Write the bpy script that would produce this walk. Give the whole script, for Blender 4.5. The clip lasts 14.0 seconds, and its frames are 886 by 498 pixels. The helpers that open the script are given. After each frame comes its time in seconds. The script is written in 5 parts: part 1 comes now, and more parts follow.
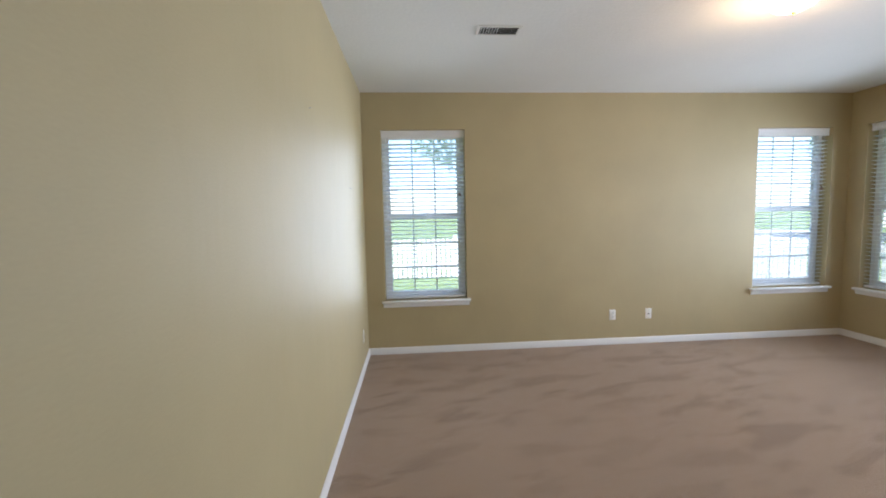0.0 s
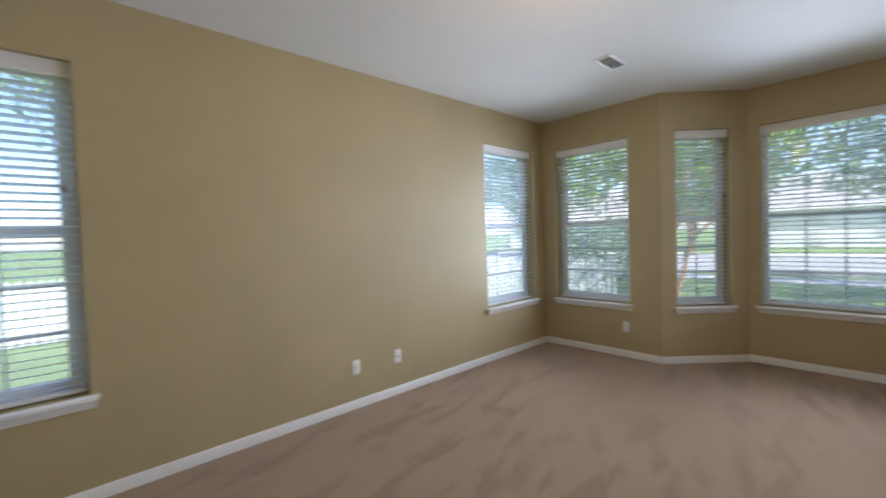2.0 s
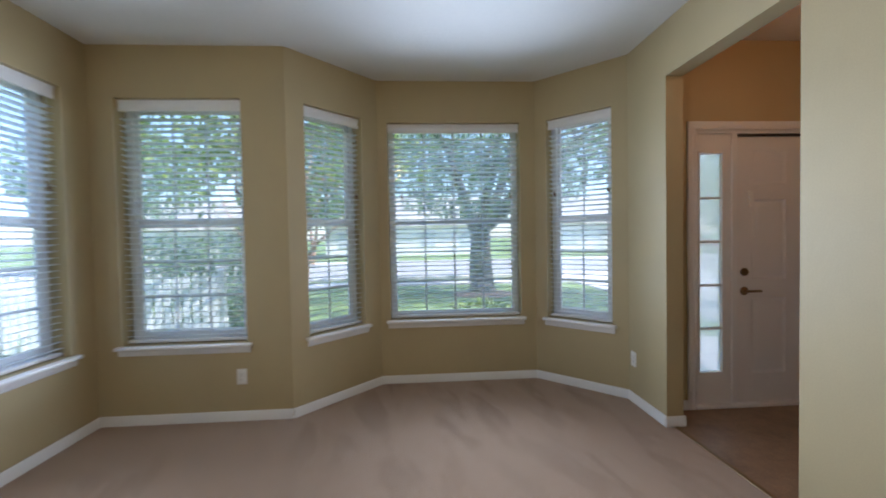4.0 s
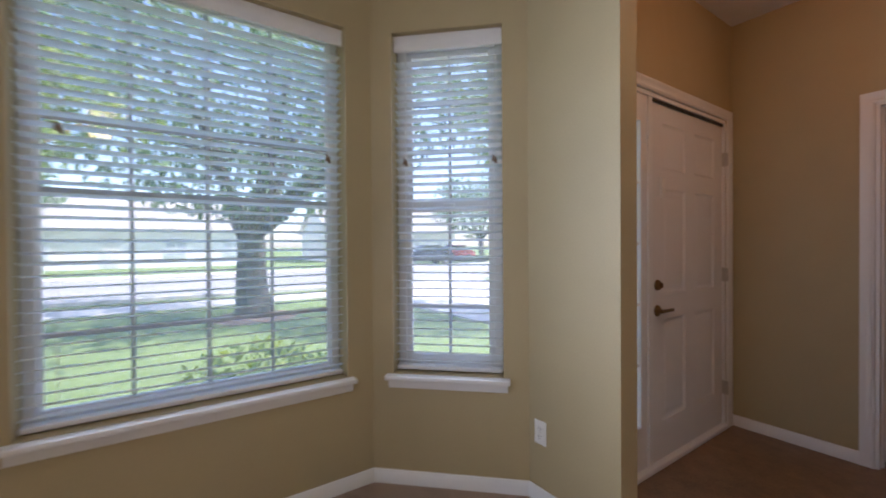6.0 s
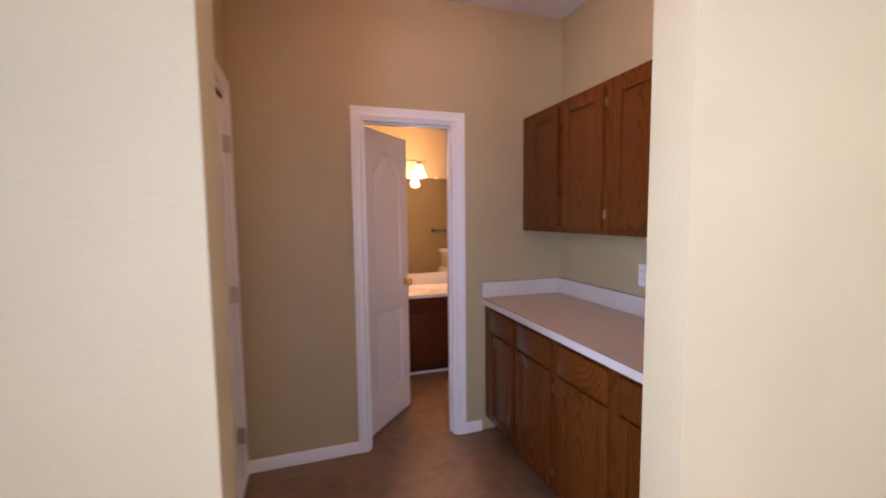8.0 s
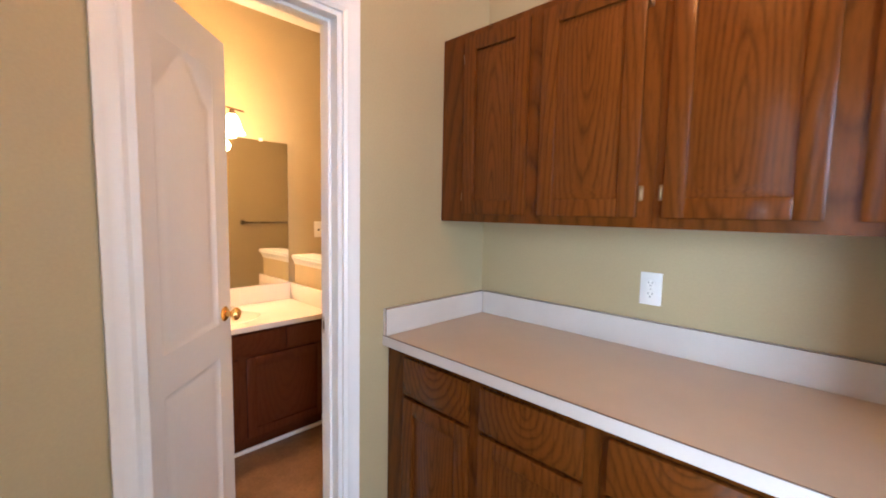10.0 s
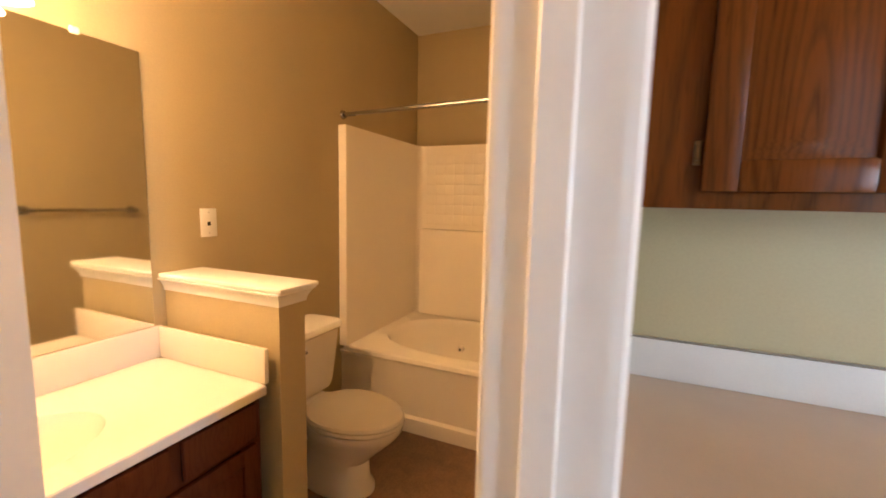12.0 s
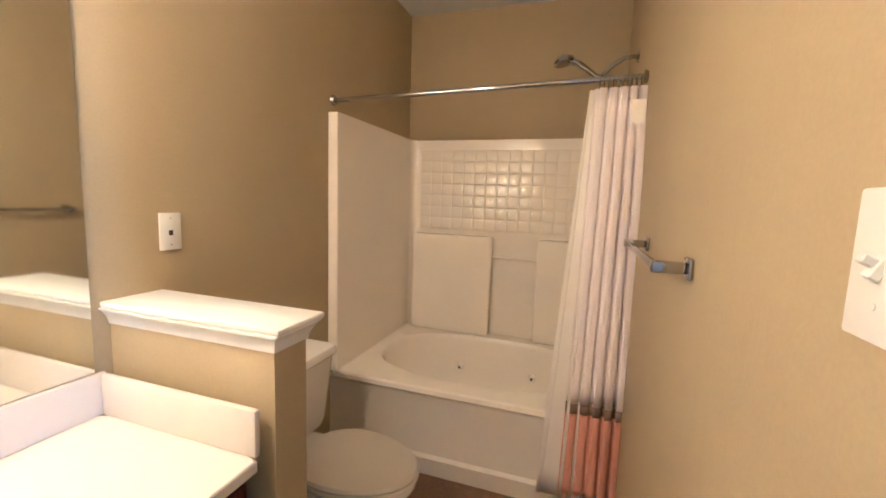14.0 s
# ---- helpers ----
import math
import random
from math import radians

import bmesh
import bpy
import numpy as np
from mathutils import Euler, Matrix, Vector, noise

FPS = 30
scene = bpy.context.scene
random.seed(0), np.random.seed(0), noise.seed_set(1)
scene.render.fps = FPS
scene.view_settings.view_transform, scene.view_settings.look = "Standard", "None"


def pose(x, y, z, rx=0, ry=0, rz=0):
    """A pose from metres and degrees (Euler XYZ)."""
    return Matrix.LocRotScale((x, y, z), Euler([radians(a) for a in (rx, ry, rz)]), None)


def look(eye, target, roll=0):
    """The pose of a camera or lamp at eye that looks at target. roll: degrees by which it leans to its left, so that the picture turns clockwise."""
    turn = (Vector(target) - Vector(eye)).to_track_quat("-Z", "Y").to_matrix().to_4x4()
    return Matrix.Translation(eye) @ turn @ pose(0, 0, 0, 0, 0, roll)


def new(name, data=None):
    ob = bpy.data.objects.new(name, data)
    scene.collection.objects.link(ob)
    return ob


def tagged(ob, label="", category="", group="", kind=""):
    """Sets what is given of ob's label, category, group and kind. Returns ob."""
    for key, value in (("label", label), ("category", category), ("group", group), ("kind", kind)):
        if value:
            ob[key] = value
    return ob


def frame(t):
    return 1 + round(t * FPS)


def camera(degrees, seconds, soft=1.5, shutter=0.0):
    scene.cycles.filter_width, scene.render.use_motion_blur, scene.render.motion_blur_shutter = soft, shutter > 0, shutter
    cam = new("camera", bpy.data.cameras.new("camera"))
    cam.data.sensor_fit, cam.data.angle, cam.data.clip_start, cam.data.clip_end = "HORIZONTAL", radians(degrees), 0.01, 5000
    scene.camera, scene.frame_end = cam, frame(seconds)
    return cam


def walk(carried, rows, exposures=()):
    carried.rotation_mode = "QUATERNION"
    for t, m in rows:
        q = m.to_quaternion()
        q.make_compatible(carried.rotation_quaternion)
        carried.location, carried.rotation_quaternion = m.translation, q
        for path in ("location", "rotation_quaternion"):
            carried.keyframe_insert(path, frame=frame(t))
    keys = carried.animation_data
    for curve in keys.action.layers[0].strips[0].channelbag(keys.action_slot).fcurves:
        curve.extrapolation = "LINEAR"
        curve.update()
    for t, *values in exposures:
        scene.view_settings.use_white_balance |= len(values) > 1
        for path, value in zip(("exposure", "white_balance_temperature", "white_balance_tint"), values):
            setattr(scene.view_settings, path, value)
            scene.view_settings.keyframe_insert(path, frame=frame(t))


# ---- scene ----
cam = camera(95.0, 14.0, soft=1.8, shutter=0.4)
# light and exposure
SKY, SUN = 0.15, 4.8
HALL_POWER = 1.5
WINDOW_POWER, WINDOW_TINT = 8.0, (0.80, 0.92, 1.0)
SIDELIGHT_POWER = 0.1
VANITY_POWER, SHADE_GLOW = 3.9, 1.6
DOME_POWER, DOME_GLOW = 4.8, 2.4
EXPOSURES = [(0, 1.6, 5950, 18), (0.5, 1.7, 6000, 21), (1.0, 1.45, 5900, 18), (1.5, 1.4, 5900, 18), (2.0, 1.3, 5950, 19), (2.5, 1.55, 6000, 20), (3.5, 1.4, 5550, 17), (5.8, 1.55, 5750, 27), (6.1, 1.5, 5900, 29), (6.5, 1.35, 6900, 40), (7.0, 1.4, 6600, 42), (7.5, 1.65, 6900, 40), (8.0, 2.5, 5600, 37), (8.2, 2.7, 5500, 37), (10.3, 3.45, 5500, 15), (11.5, 3.5, 5800, 14), (12.5, 3.45, 5700, 12), (13.0, 3.5, 4200, 8), (14.0, 3.55, 3900, 7)]
# paints
WALL = (0.428, 0.35, 0.196)
CARPET = (0.355, 0.243, 0.163)
OAK_DARK, OAK_LIGHT = (0.022, 0.0052, 0.001), (0.125, 0.036, 0.0045)
# strength of the glare veil put into the window glass
VEIL = 0.13
BATH_DOOR_ANGLE = 227.8
BULB = (1.0, 0.54, 0.2)
PATH = [
    (0, (0.513, -4.337, 1.482), (0.655, -2.349, 1.32), -1.2),
    (0.5, (0.53, -3.926, 1.465), (0.79, -1.948, 1.33), -1.6),
    (1, (0.603, -3.561, 1.439), (1.15, -1.642, 1.306), -1.7),
    (1.5, (0.778, -3.239, 1.394), (1.702, -1.467, 1.309), -1.8),
    (2, (1.032, -2.936, 1.385), (2.384, -1.463, 1.324), -1.9),
    (2.5, (1.287, -2.664, 1.389), (2.982, -1.605, 1.328), -1.8),
    (3, (1.613, -2.442, 1.379), (3.507, -1.802, 1.312), -2.0),
    (3.5, (2.012, -2.352, 1.356), (3.997, -2.114, 1.288), -1.7),
    (3.7, (2.161, -2.341, 1.348), (4.158, -2.263, 1.284), -1.5),
    (5.8, (3.949, -2.489, 1.262), (5.68, -3.491, 1.251), -0.0),
    (6, (4.126, -2.525, 1.265), (5.771, -3.663, 1.246), -0.4),
    (6.5, (4.506, -2.67, 1.323), (5.785, -4.208, 1.273), -1.4),
    (7, (4.814, -2.805, 1.378), (5.445, -4.7, 1.273), -1.6),
    (7.5, (4.921, -3.058, 1.42), (4.833, -5.051, 1.275), -1.5),
    (8, (4.909, -3.332, 1.45), (4.295, -5.229, 1.291), -0.6),
    (8.2, (4.913, -3.449, 1.451), (4.135, -5.284, 1.28), -0.2),
    (10.3, (4.724, -4.757, 1.366), (3.238, -6.084, 1.192), 0.9),
    (10.5, (4.666, -4.887, 1.359), (3.141, -6.17, 1.183), 0.7),
    (11, (4.573, -5.213, 1.364), (2.923, -6.33, 1.184), 0.5),
    (11.5, (4.512, -5.55, 1.363), (2.754, -6.481, 1.16), 0.6),
    (12, (4.418, -5.787, 1.353), (2.592, -6.57, 1.124), 1.3),
    (12.5, (4.323, -5.938, 1.363), (2.457, -6.612, 1.109), 2.0),
    (13, (4.232, -6.068, 1.372), (2.345, -6.678, 1.116), 2.3),
    (13.5, (4.199, -6.117, 1.373), (2.306, -6.713, 1.126), 2.2),
    (14, (4.202, -6.111, 1.375), (2.318, -6.74, 1.137), 2.0),
]
walk(cam, [(t, look(eye, target, roll)) for t, eye, target, roll in PATH], EXPOSURES)

# ---- light ----
SUN_DIR = Vector((-0.35, -0.75, 1.0)).normalized()
world = bpy.data.worlds.new("world")
scene.world = world
world.use_nodes = True
wn = world.node_tree.nodes
sky = wn.new("ShaderNodeTexSky")
sky.sky_type = "NISHITA"
sky.sun_disc = False
sky.sun_elevation = math.asin(SUN_DIR.z)
sky.sun_rotation = math.atan2(SUN_DIR.x, SUN_DIR.y)
wn["Background"].inputs["Strength"].default_value = SKY
world.node_tree.links.new(sky.outputs[0], wn["Background"].inputs["Color"])
sun = new("sun", bpy.data.lights.new("sun", "SUN"))
sun.data.energy, sun.data.angle, sun.data.color = SUN, radians(0.5), (1.0, 0.95, 0.86)
sun.matrix_world = look(SUN_DIR * 30, (0, 0, 0))


# ---- helpers of this scene ----
def box(bm, x0, y0, z0, x1, y1, z1, bevel=0.0, seg=1):
    """A box between two corners, with its edges rounded by bevel."""
    m = Matrix.Translation(((x0 + x1) / 2, (y0 + y1) / 2, (z0 + z1) / 2)) @ Matrix.Diagonal((abs(x1 - x0), abs(y1 - y0), abs(z1 - z0), 1))
    verts = bmesh.ops.create_cube(bm, size=1, matrix=m)["verts"]
    if bevel:
        edges = list({e for v in verts for e in v.link_edges})
        bmesh.ops.bevel(bm, geom=edges, offset=bevel, segments=seg, affect="EDGES", profile=0.5)
    return bm


def tube(bm, a, b, r, r2=None, n=16):
    """A closed round bar from a to b."""
    a, b = Vector(a), Vector(b)
    m = Matrix.Translation((a + b) / 2) @ (b - a).to_track_quat("Z", "Y").to_matrix().to_4x4()
    bmesh.ops.create_cone(bm, cap_ends=True, segments=n, radius1=r, radius2=r if r2 is None else r2, depth=(b - a).length, matrix=m)
    return bm


def lathe(bm, profile, n=32, m=Matrix()):
    """Turns (radius, height) pairs round the z axis."""
    rings = [[bm.verts.new(m @ Vector((r * math.cos(2 * math.pi * k / n), r * math.sin(2 * math.pi * k / n), z))) for k in range(n)] for r, z in profile]
    for a, b in zip(rings, rings[1:]):
        for k in range(n):
            bm.faces.new((a[k], a[(k + 1) % n], b[(k + 1) % n], b[k]))
    return rings


def loft(bm, rings, caps=(False, False)):
    """Joins rings of equally many points."""
    vs = [[bm.verts.new(p) for p in ring] for ring in rings]
    n = len(vs[0])
    for a, b in zip(vs, vs[1:]):
        for k in range(n):
            bm.faces.new((a[k], a[(k + 1) % n], b[(k + 1) % n], b[k]))
    if caps[0]:
        bm.faces.new(list(reversed(vs[0])))
    if caps[1]:
        bm.faces.new(vs[-1])
    return vs


def prism(bm, outline, y0, y1):
    """A flat outline in x and z, made thick along y."""
    a = [bm.verts.new((x, y0, z)) for x, z in outline]
    b = [bm.verts.new((x, y1, z)) for x, z in outline]
    n = len(a)
    bm.faces.new(a)
    bm.faces.new(list(reversed(b)))
    for k in range(n):
        bm.faces.new((a[k], b[k], b[(k + 1) % n], a[(k + 1) % n]))
    return bm


def smooth(mesh, angle=0.6):
    for p in mesh.polygons:
        p.use_smooth = True
    mesh.set_sharp_from_angle(angle=angle)


def mesh_of(name, bm, material, flat=False):
    bmesh.ops.recalc_face_normals(bm, faces=bm.faces)
    me = bpy.data.meshes.new(name)
    bm.to_mesh(me)
    bm.free()
    me.materials.append(material)
    if not flat:
        smooth(me)
    return me


def part(name, bm, material, parent, label="", flat=False):
    """Links a bmesh (or a mesh) as one object under a thing or a part."""
    me = bm if isinstance(bm, bpy.types.Mesh) else mesh_of(name, bm, material, flat)
    ob = new(name, me)
    ob.parent = parent
    return tagged(ob, label)


def thing(name, m, label, category, group="", kind=""):
    """An Empty at the base of a thing."""
    ob = new(name)
    ob.empty_display_size = 0.05
    ob.matrix_world = m
    return tagged(ob, label, category, group, kind)


def solid(name, bm, material, label, category, group="", kind="", m=None, flat=False):
    """A thing of one mesh."""
    ob = new(name, mesh_of(name, bm, material, flat))
    if m is not None:
        ob.matrix_world = m
    return tagged(ob, label, category, group, kind)


# ---- materials ----
def material(name):
    mt = bpy.data.materials.new(name)
    mt.use_nodes = True
    nt = mt.node_tree
    return mt, nt, nt.nodes["Principled BSDF"]


def coords(nt, scale=(1, 1, 1), shuffle=False):
    """Object coordinates, scaled; shuffle: moved by chance from object to object."""
    tc = nt.nodes.new("ShaderNodeTexCoord")
    mp = nt.nodes.new("ShaderNodeMapping")
    mp.inputs["Scale"].default_value = scale
    nt.links.new(tc.outputs["Object"], mp.inputs["Vector"])
    if shuffle:
        info = nt.nodes.new("ShaderNodeObjectInfo")
        mul = nt.nodes.new("ShaderNodeMath")
        mul.operation, mul.inputs[1].default_value = "MULTIPLY", 37.0
        nt.links.new(info.outputs["Random"], mul.inputs[0])
        nt.links.new(mul.outputs[0], mp.inputs["Location"])
    return mp.outputs[0]


def noise_node(nt, vec, scale, detail=3.0, rough=0.55, distort=0.0):
    nz = nt.nodes.new("ShaderNodeTexNoise")
    nz.inputs["Scale"].default_value, nz.inputs["Detail"].default_value = scale, detail
    nz.inputs["Roughness"].default_value, nz.inputs["Distortion"].default_value = rough, distort
    nt.links.new(vec, nz.inputs["Vector"])
    return nz.outputs["Fac"]


def ramp(nt, fac, stops):
    r = nt.nodes.new("ShaderNodeValToRGB")
    e = r.color_ramp.elements
    while len(e) < len(stops):
        e.new(0.5)
    for k, (pos, col) in enumerate(stops):
        e[k].position, e[k].color = pos, (*col, 1)
    nt.links.new(fac, r.inputs[0])
    return r.outputs[0]


def blend(nt, fac, a, b, mode="MIX"):
    mx = nt.nodes.new("ShaderNodeMix")
    mx.data_type, mx.blend_type = "RGBA", mode
    for sock, v in ((mx.inputs[0], fac), (mx.inputs[6], a), (mx.inputs[7], b)):
        if isinstance(v, bpy.types.NodeSocket):
            nt.links.new(v, sock)
        else:
            sock.default_value = (*v, 1) if isinstance(v, tuple) else v
    return mx.outputs[2]


def bump(nt, bsdf, height, strength, distance=0.002):
    b = nt.nodes.new("ShaderNodeBump")
    b.inputs["Strength"].default_value, b.inputs["Distance"].default_value = strength, distance
    nt.links.new(height, b.inputs["Height"])
    nt.links.new(b.outputs[0], bsdf.inputs["Normal"])


def shade(c, k):
    return tuple(min(1.0, v * k) for v in c)


def surface(name, base, rough=0.5, metal=0.0, vary=0.06, big=1.2, fine=60.0, relief=0.15, depth=0.001, spec=None, shuffle=False):
    """Paint, metal or plastic with soft stains at one scale and grain at another."""
    mt, nt, b = material(name)
    vec = coords(nt, shuffle=shuffle)
    n1, n2 = noise_node(nt, vec, big, 4), noise_node(nt, vec, fine, 3)
    c = ramp(nt, n1, [(0.3, shade(base, 1 - vary)), (0.7, shade(base, 1 + vary))])
    c = blend(nt, 0.35, c, ramp(nt, n2, [(0.3, shade(base, 1 - vary)), (0.7, shade(base, 1 + vary))]))
    nt.links.new(c, b.inputs["Base Color"])
    r = nt.nodes.new("ShaderNodeMapRange")
    r.inputs["To Min"].default_value, r.inputs["To Max"].default_value = max(0.02, rough - 0.07), min(1, rough + 0.07)
    nt.links.new(n1, r.inputs["Value"])
    nt.links.new(r.outputs[0], b.inputs["Roughness"])
    b.inputs["Metallic"].default_value = metal
    if spec is not None:
        b.inputs["Specular IOR Level"].default_value = spec
    if relief:
        bump(nt, b, n2, relief, depth)
    return mt


def oak(name, dark, light, facing="X"):
    """Stained oak with cathedral grain along z on the faces that look along one axis, and open pores."""
    mt, nt, b = material(name)
    tc, mp = nt.nodes.new("ShaderNodeTexCoord"), nt.nodes.new("ShaderNodeMapping")
    info, cmb, off = nt.nodes.new("ShaderNodeObjectInfo"), nt.nodes.new("ShaderNodeCombineXYZ"), nt.nodes.new("ShaderNodeMath")
    off.operation, off.inputs[1].default_value, off.inputs[2].default_value = "MULTIPLY_ADD", -2.6, 0.6
    nt.links.new(info.outputs["Random"], off.inputs[0])
    nt.links.new(off.outputs[0], cmb.inputs["Z"])
    cmb.inputs["X"].default_value = cmb.inputs["Y"].default_value = -2.6
    mp.inputs["Scale"].default_value = (5.2, 5.2, 1.5)
    nt.links.new(tc.outputs["Generated"], mp.inputs["Vector"])
    nt.links.new(cmb.outputs[0], mp.inputs["Location"])
    wv = nt.nodes.new("ShaderNodeTexWave")
    wv.wave_type, wv.rings_direction, wv.wave_profile = "RINGS", facing, "SAW"
    for key, v in (("Scale", 0.95), ("Distortion", 4.5), ("Detail", 3.0), ("Detail Scale", 0.8), ("Detail Roughness", 0.6)):
        wv.inputs[key].default_value = v
    nt.links.new(mp.outputs[0], wv.inputs["Vector"])
    pores = noise_node(nt, coords(nt, (150, 150, 6), shuffle=True), 2.0, 4, 0.65)
    tone = noise_node(nt, coords(nt, (9, 9, 0.7), shuffle=True), 1.5, 3)
    mid = tuple(0.35 * p + 0.65 * q for p, q in zip(dark, light))
    c = ramp(nt, wv.outputs["Fac"], [(0.0, mid), (0.25, light), (0.68, light), (0.9, tuple(0.65 * p + 0.35 * q for p, q in zip(dark, light))), (1.0, mid)])
    c = blend(nt, 0.35, c, ramp(nt, tone, [(0.3, mid), (0.7, light)]))
    c = blend(nt, ramp(nt, pores, [(0.52, (0, 0, 0)), (0.68, (0.5, 0.5, 0.5))]), c, shade(dark, 0.7))
    nt.links.new(c, b.inputs["Base Color"])
    b.inputs["Roughness"].default_value = 0.22
    b.inputs["Specular IOR Level"].default_value = 0.28
    bump(nt, b, pores, 0.1, 0.0005)
    return mt


def carpet():
    """Cut-pile carpet: tufts, and nap strokes left by a vacuum cleaner."""
    mt, nt, b = material("carpet")
    base = CARPET
    vec = coords(nt)
    tuft = noise_node(nt, vec, 260, 2, 0.7)
    clump = noise_node(nt, vec, 55, 3, 0.6)
    rot = nt.nodes.new("ShaderNodeVectorRotate")
    rot.rotation_type, rot.inputs["Angle"].default_value = "Z_AXIS", radians(-14)
    nt.links.new(vec, rot.inputs["Vector"])
    st = nt.nodes.new("ShaderNodeMapping")
    st.inputs["Scale"].default_value = (1.5, 4.6, 1)
    nt.links.new(rot.outputs[0], st.inputs["Vector"])
    stroke = noise_node(nt, st.outputs[0], 1.3, 3, 0.5, 0.4)
    wide = noise_node(nt, vec, 0.7, 2)
    c = ramp(nt, stroke, [(0.34, shade(base, 0.93)), (0.5, base), (0.7, shade(base, 1.04))])
    c = blend(nt, 0.3, c, ramp(nt, wide, [(0.3, shade(base, 0.85)), (0.7, shade(base, 1.15))]))
    c = blend(nt, 0.35, c, ramp(nt, clump, [(0.25, shade(base, 0.62)), (0.75, shade(base, 1.25))]))
    c = blend(nt, 0.35, c, ramp(nt, tuft, [(0.25, shade(base, 0.55)), (0.75, shade(base, 1.35))]))
    swept = ramp(nt, noise_node(nt, vec, 0.45, 2), [(0.42, (0.15, 0.15, 0.15)), (0.58, (1.0, 1.0, 1.0))])
    c = blend(nt, swept, c, blend(nt, 1.0, c, ramp(nt, stroke, [(0.39, (0.81, 0.785, 0.765)), (0.49, (1.0, 1.0, 1.0))]), "MULTIPLY"))
    nt.links.new(c, b.inputs["Base Color"])
    b.inputs["Roughness"].default_value = 1.0
    b.inputs["Specular IOR Level"].default_value = 0.05
    b.inputs["Sheen Weight"].default_value = 0.25
    add = nt.nodes.new("ShaderNodeMath")
    nt.links.new(tuft, add.inputs[0])
    nt.links.new(clump, add.inputs[1])
    bump(nt, b, add.outputs[0], 0.8, 0.006)
    return mt


def vinyl():
    """Brown sheet vinyl, mottled like slate, with a low sheen."""
    mt, nt, b = material("vinyl_floor")
    vec = coords(nt)
    big, mid, fine = noise_node(nt, vec, 3.5, 4, 0.6, 0.8), noise_node(nt, vec, 11, 4, 0.6, 0.5), noise_node(nt, vec, 90, 3)
    c = ramp(nt, big, [(0.3, (0.13, 0.062, 0.028)), (0.5, (0.22, 0.115, 0.054)), (0.7, (0.33, 0.185, 0.092))])
    c = blend(nt, 0.5, c, ramp(nt, mid, [(0.3, (0.12, 0.066, 0.034)), (0.7, (0.34, 0.195, 0.098))]))
    c = blend(nt, 0.3, c, ramp(nt, fine, [(0.3, (0.09, 0.06, 0.04)), (0.7, (0.27, 0.2, 0.14))]))
    nt.links.new(c, b.inputs["Base Color"])
    b.inputs["Roughness"].default_value = 0.38
    bump(nt, b, mid, 0.2, 0.002)
    return mt


def glass(name, rough=0.0, tint=(1, 1, 1)):
    mt, nt, b = material(name)
    b.inputs["Base Color"].default_value = (*tint, 1)
    b.inputs["Transmission Weight"].default_value, b.inputs["Roughness"].default_value, b.inputs["IOR"].default_value = 1.0, rough, 1.45
    return mt


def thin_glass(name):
    """Window glass: clear, with a weak mirror image and a pale translucent veil that imitates daylight glare."""
    mt, nt, b = material(name)
    tr, gl, mx = (nt.nodes.new(k) for k in ("ShaderNodeBsdfTransparent", "ShaderNodeBsdfGlossy", "ShaderNodeMixShader"))
    tr.inputs[0].default_value = (0.97, 0.985, 0.99, 1)
    gl.inputs["Roughness"].default_value = 0.02
    mx.inputs[0].default_value = 0.035
    nt.links.new(tr.outputs[0], mx.inputs[1])
    nt.links.new(gl.outputs[0], mx.inputs[2])
    # daylight haze put into the pane as a pale bluish translucent mix
    tl, veil = nt.nodes.new("ShaderNodeBsdfTranslucent"), nt.nodes.new("ShaderNodeMixShader")
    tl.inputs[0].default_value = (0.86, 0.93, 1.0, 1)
    veil_map = ramp(nt, noise_node(nt, coords(nt), 2.2, 4, 0.6), [(0.3, (VEIL * 0.8,) * 3), (0.7, (VEIL * 1.2,) * 3)])
    nt.links.new(veil_map, veil.inputs[0])
    nt.links.new(mx.outputs[0], veil.inputs[1])
    nt.links.new(tl.outputs[0], veil.inputs[2])
    nt.links.new(veil.outputs[0], nt.nodes["Material Output"].inputs["Surface"])
    return mt


def frosted(name):
    """Obscured glass that scatters the daylight behind it."""
    mt, nt, b = material(name)
    tl, tr, mx = (nt.nodes.new(k) for k in ("ShaderNodeBsdfTranslucent", "ShaderNodeBsdfTransparent", "ShaderNodeMixShader"))
    tl.inputs[0].default_value = (0.9, 0.93, 0.92, 1)
    mx.inputs[0].default_value = 0.4
    nt.links.new(tl.outputs[0], mx.inputs[1])
    nt.links.new(tr.outputs[0], mx.inputs[2])
    nt.links.new(mx.outputs[0], nt.nodes["Material Output"].inputs["Surface"])
    return mt


def lit_shade(name, colour, strength, base=(0.9, 0.86, 0.78)):
    """Frosted glass round a burning bulb."""
    mt, nt, b = material(name)
    b.inputs["Base Color"].default_value = (*base, 1)
    b.inputs["Roughness"].default_value = 0.4
    b.inputs["Emission Color"].default_value = (*colour, 1)
    b.inputs["Emission Strength"].default_value = strength
    return mt


def slat_material():
    """White vinyl slats that let a little daylight through."""
    mt, nt, b = material("blind_slat")
    b.inputs["Base Color"].default_value = (0.86, 0.88, 0.9, 1)
    b.inputs["Roughness"].default_value = 0.45
    tl, mx = nt.nodes.new("ShaderNodeBsdfTranslucent"), nt.nodes.new("ShaderNodeMixShader")
    tl.inputs[0].default_value = (0.95, 0.98, 1.0, 1)
    mx.inputs[0].default_value = 0.85
    nt.links.new(b.outputs[0], mx.inputs[1])
    nt.links.new(tl.outputs[0], mx.inputs[2])
    nt.links.new(mx.outputs[0], nt.nodes["Material Output"].inputs["Surface"])
    return mt


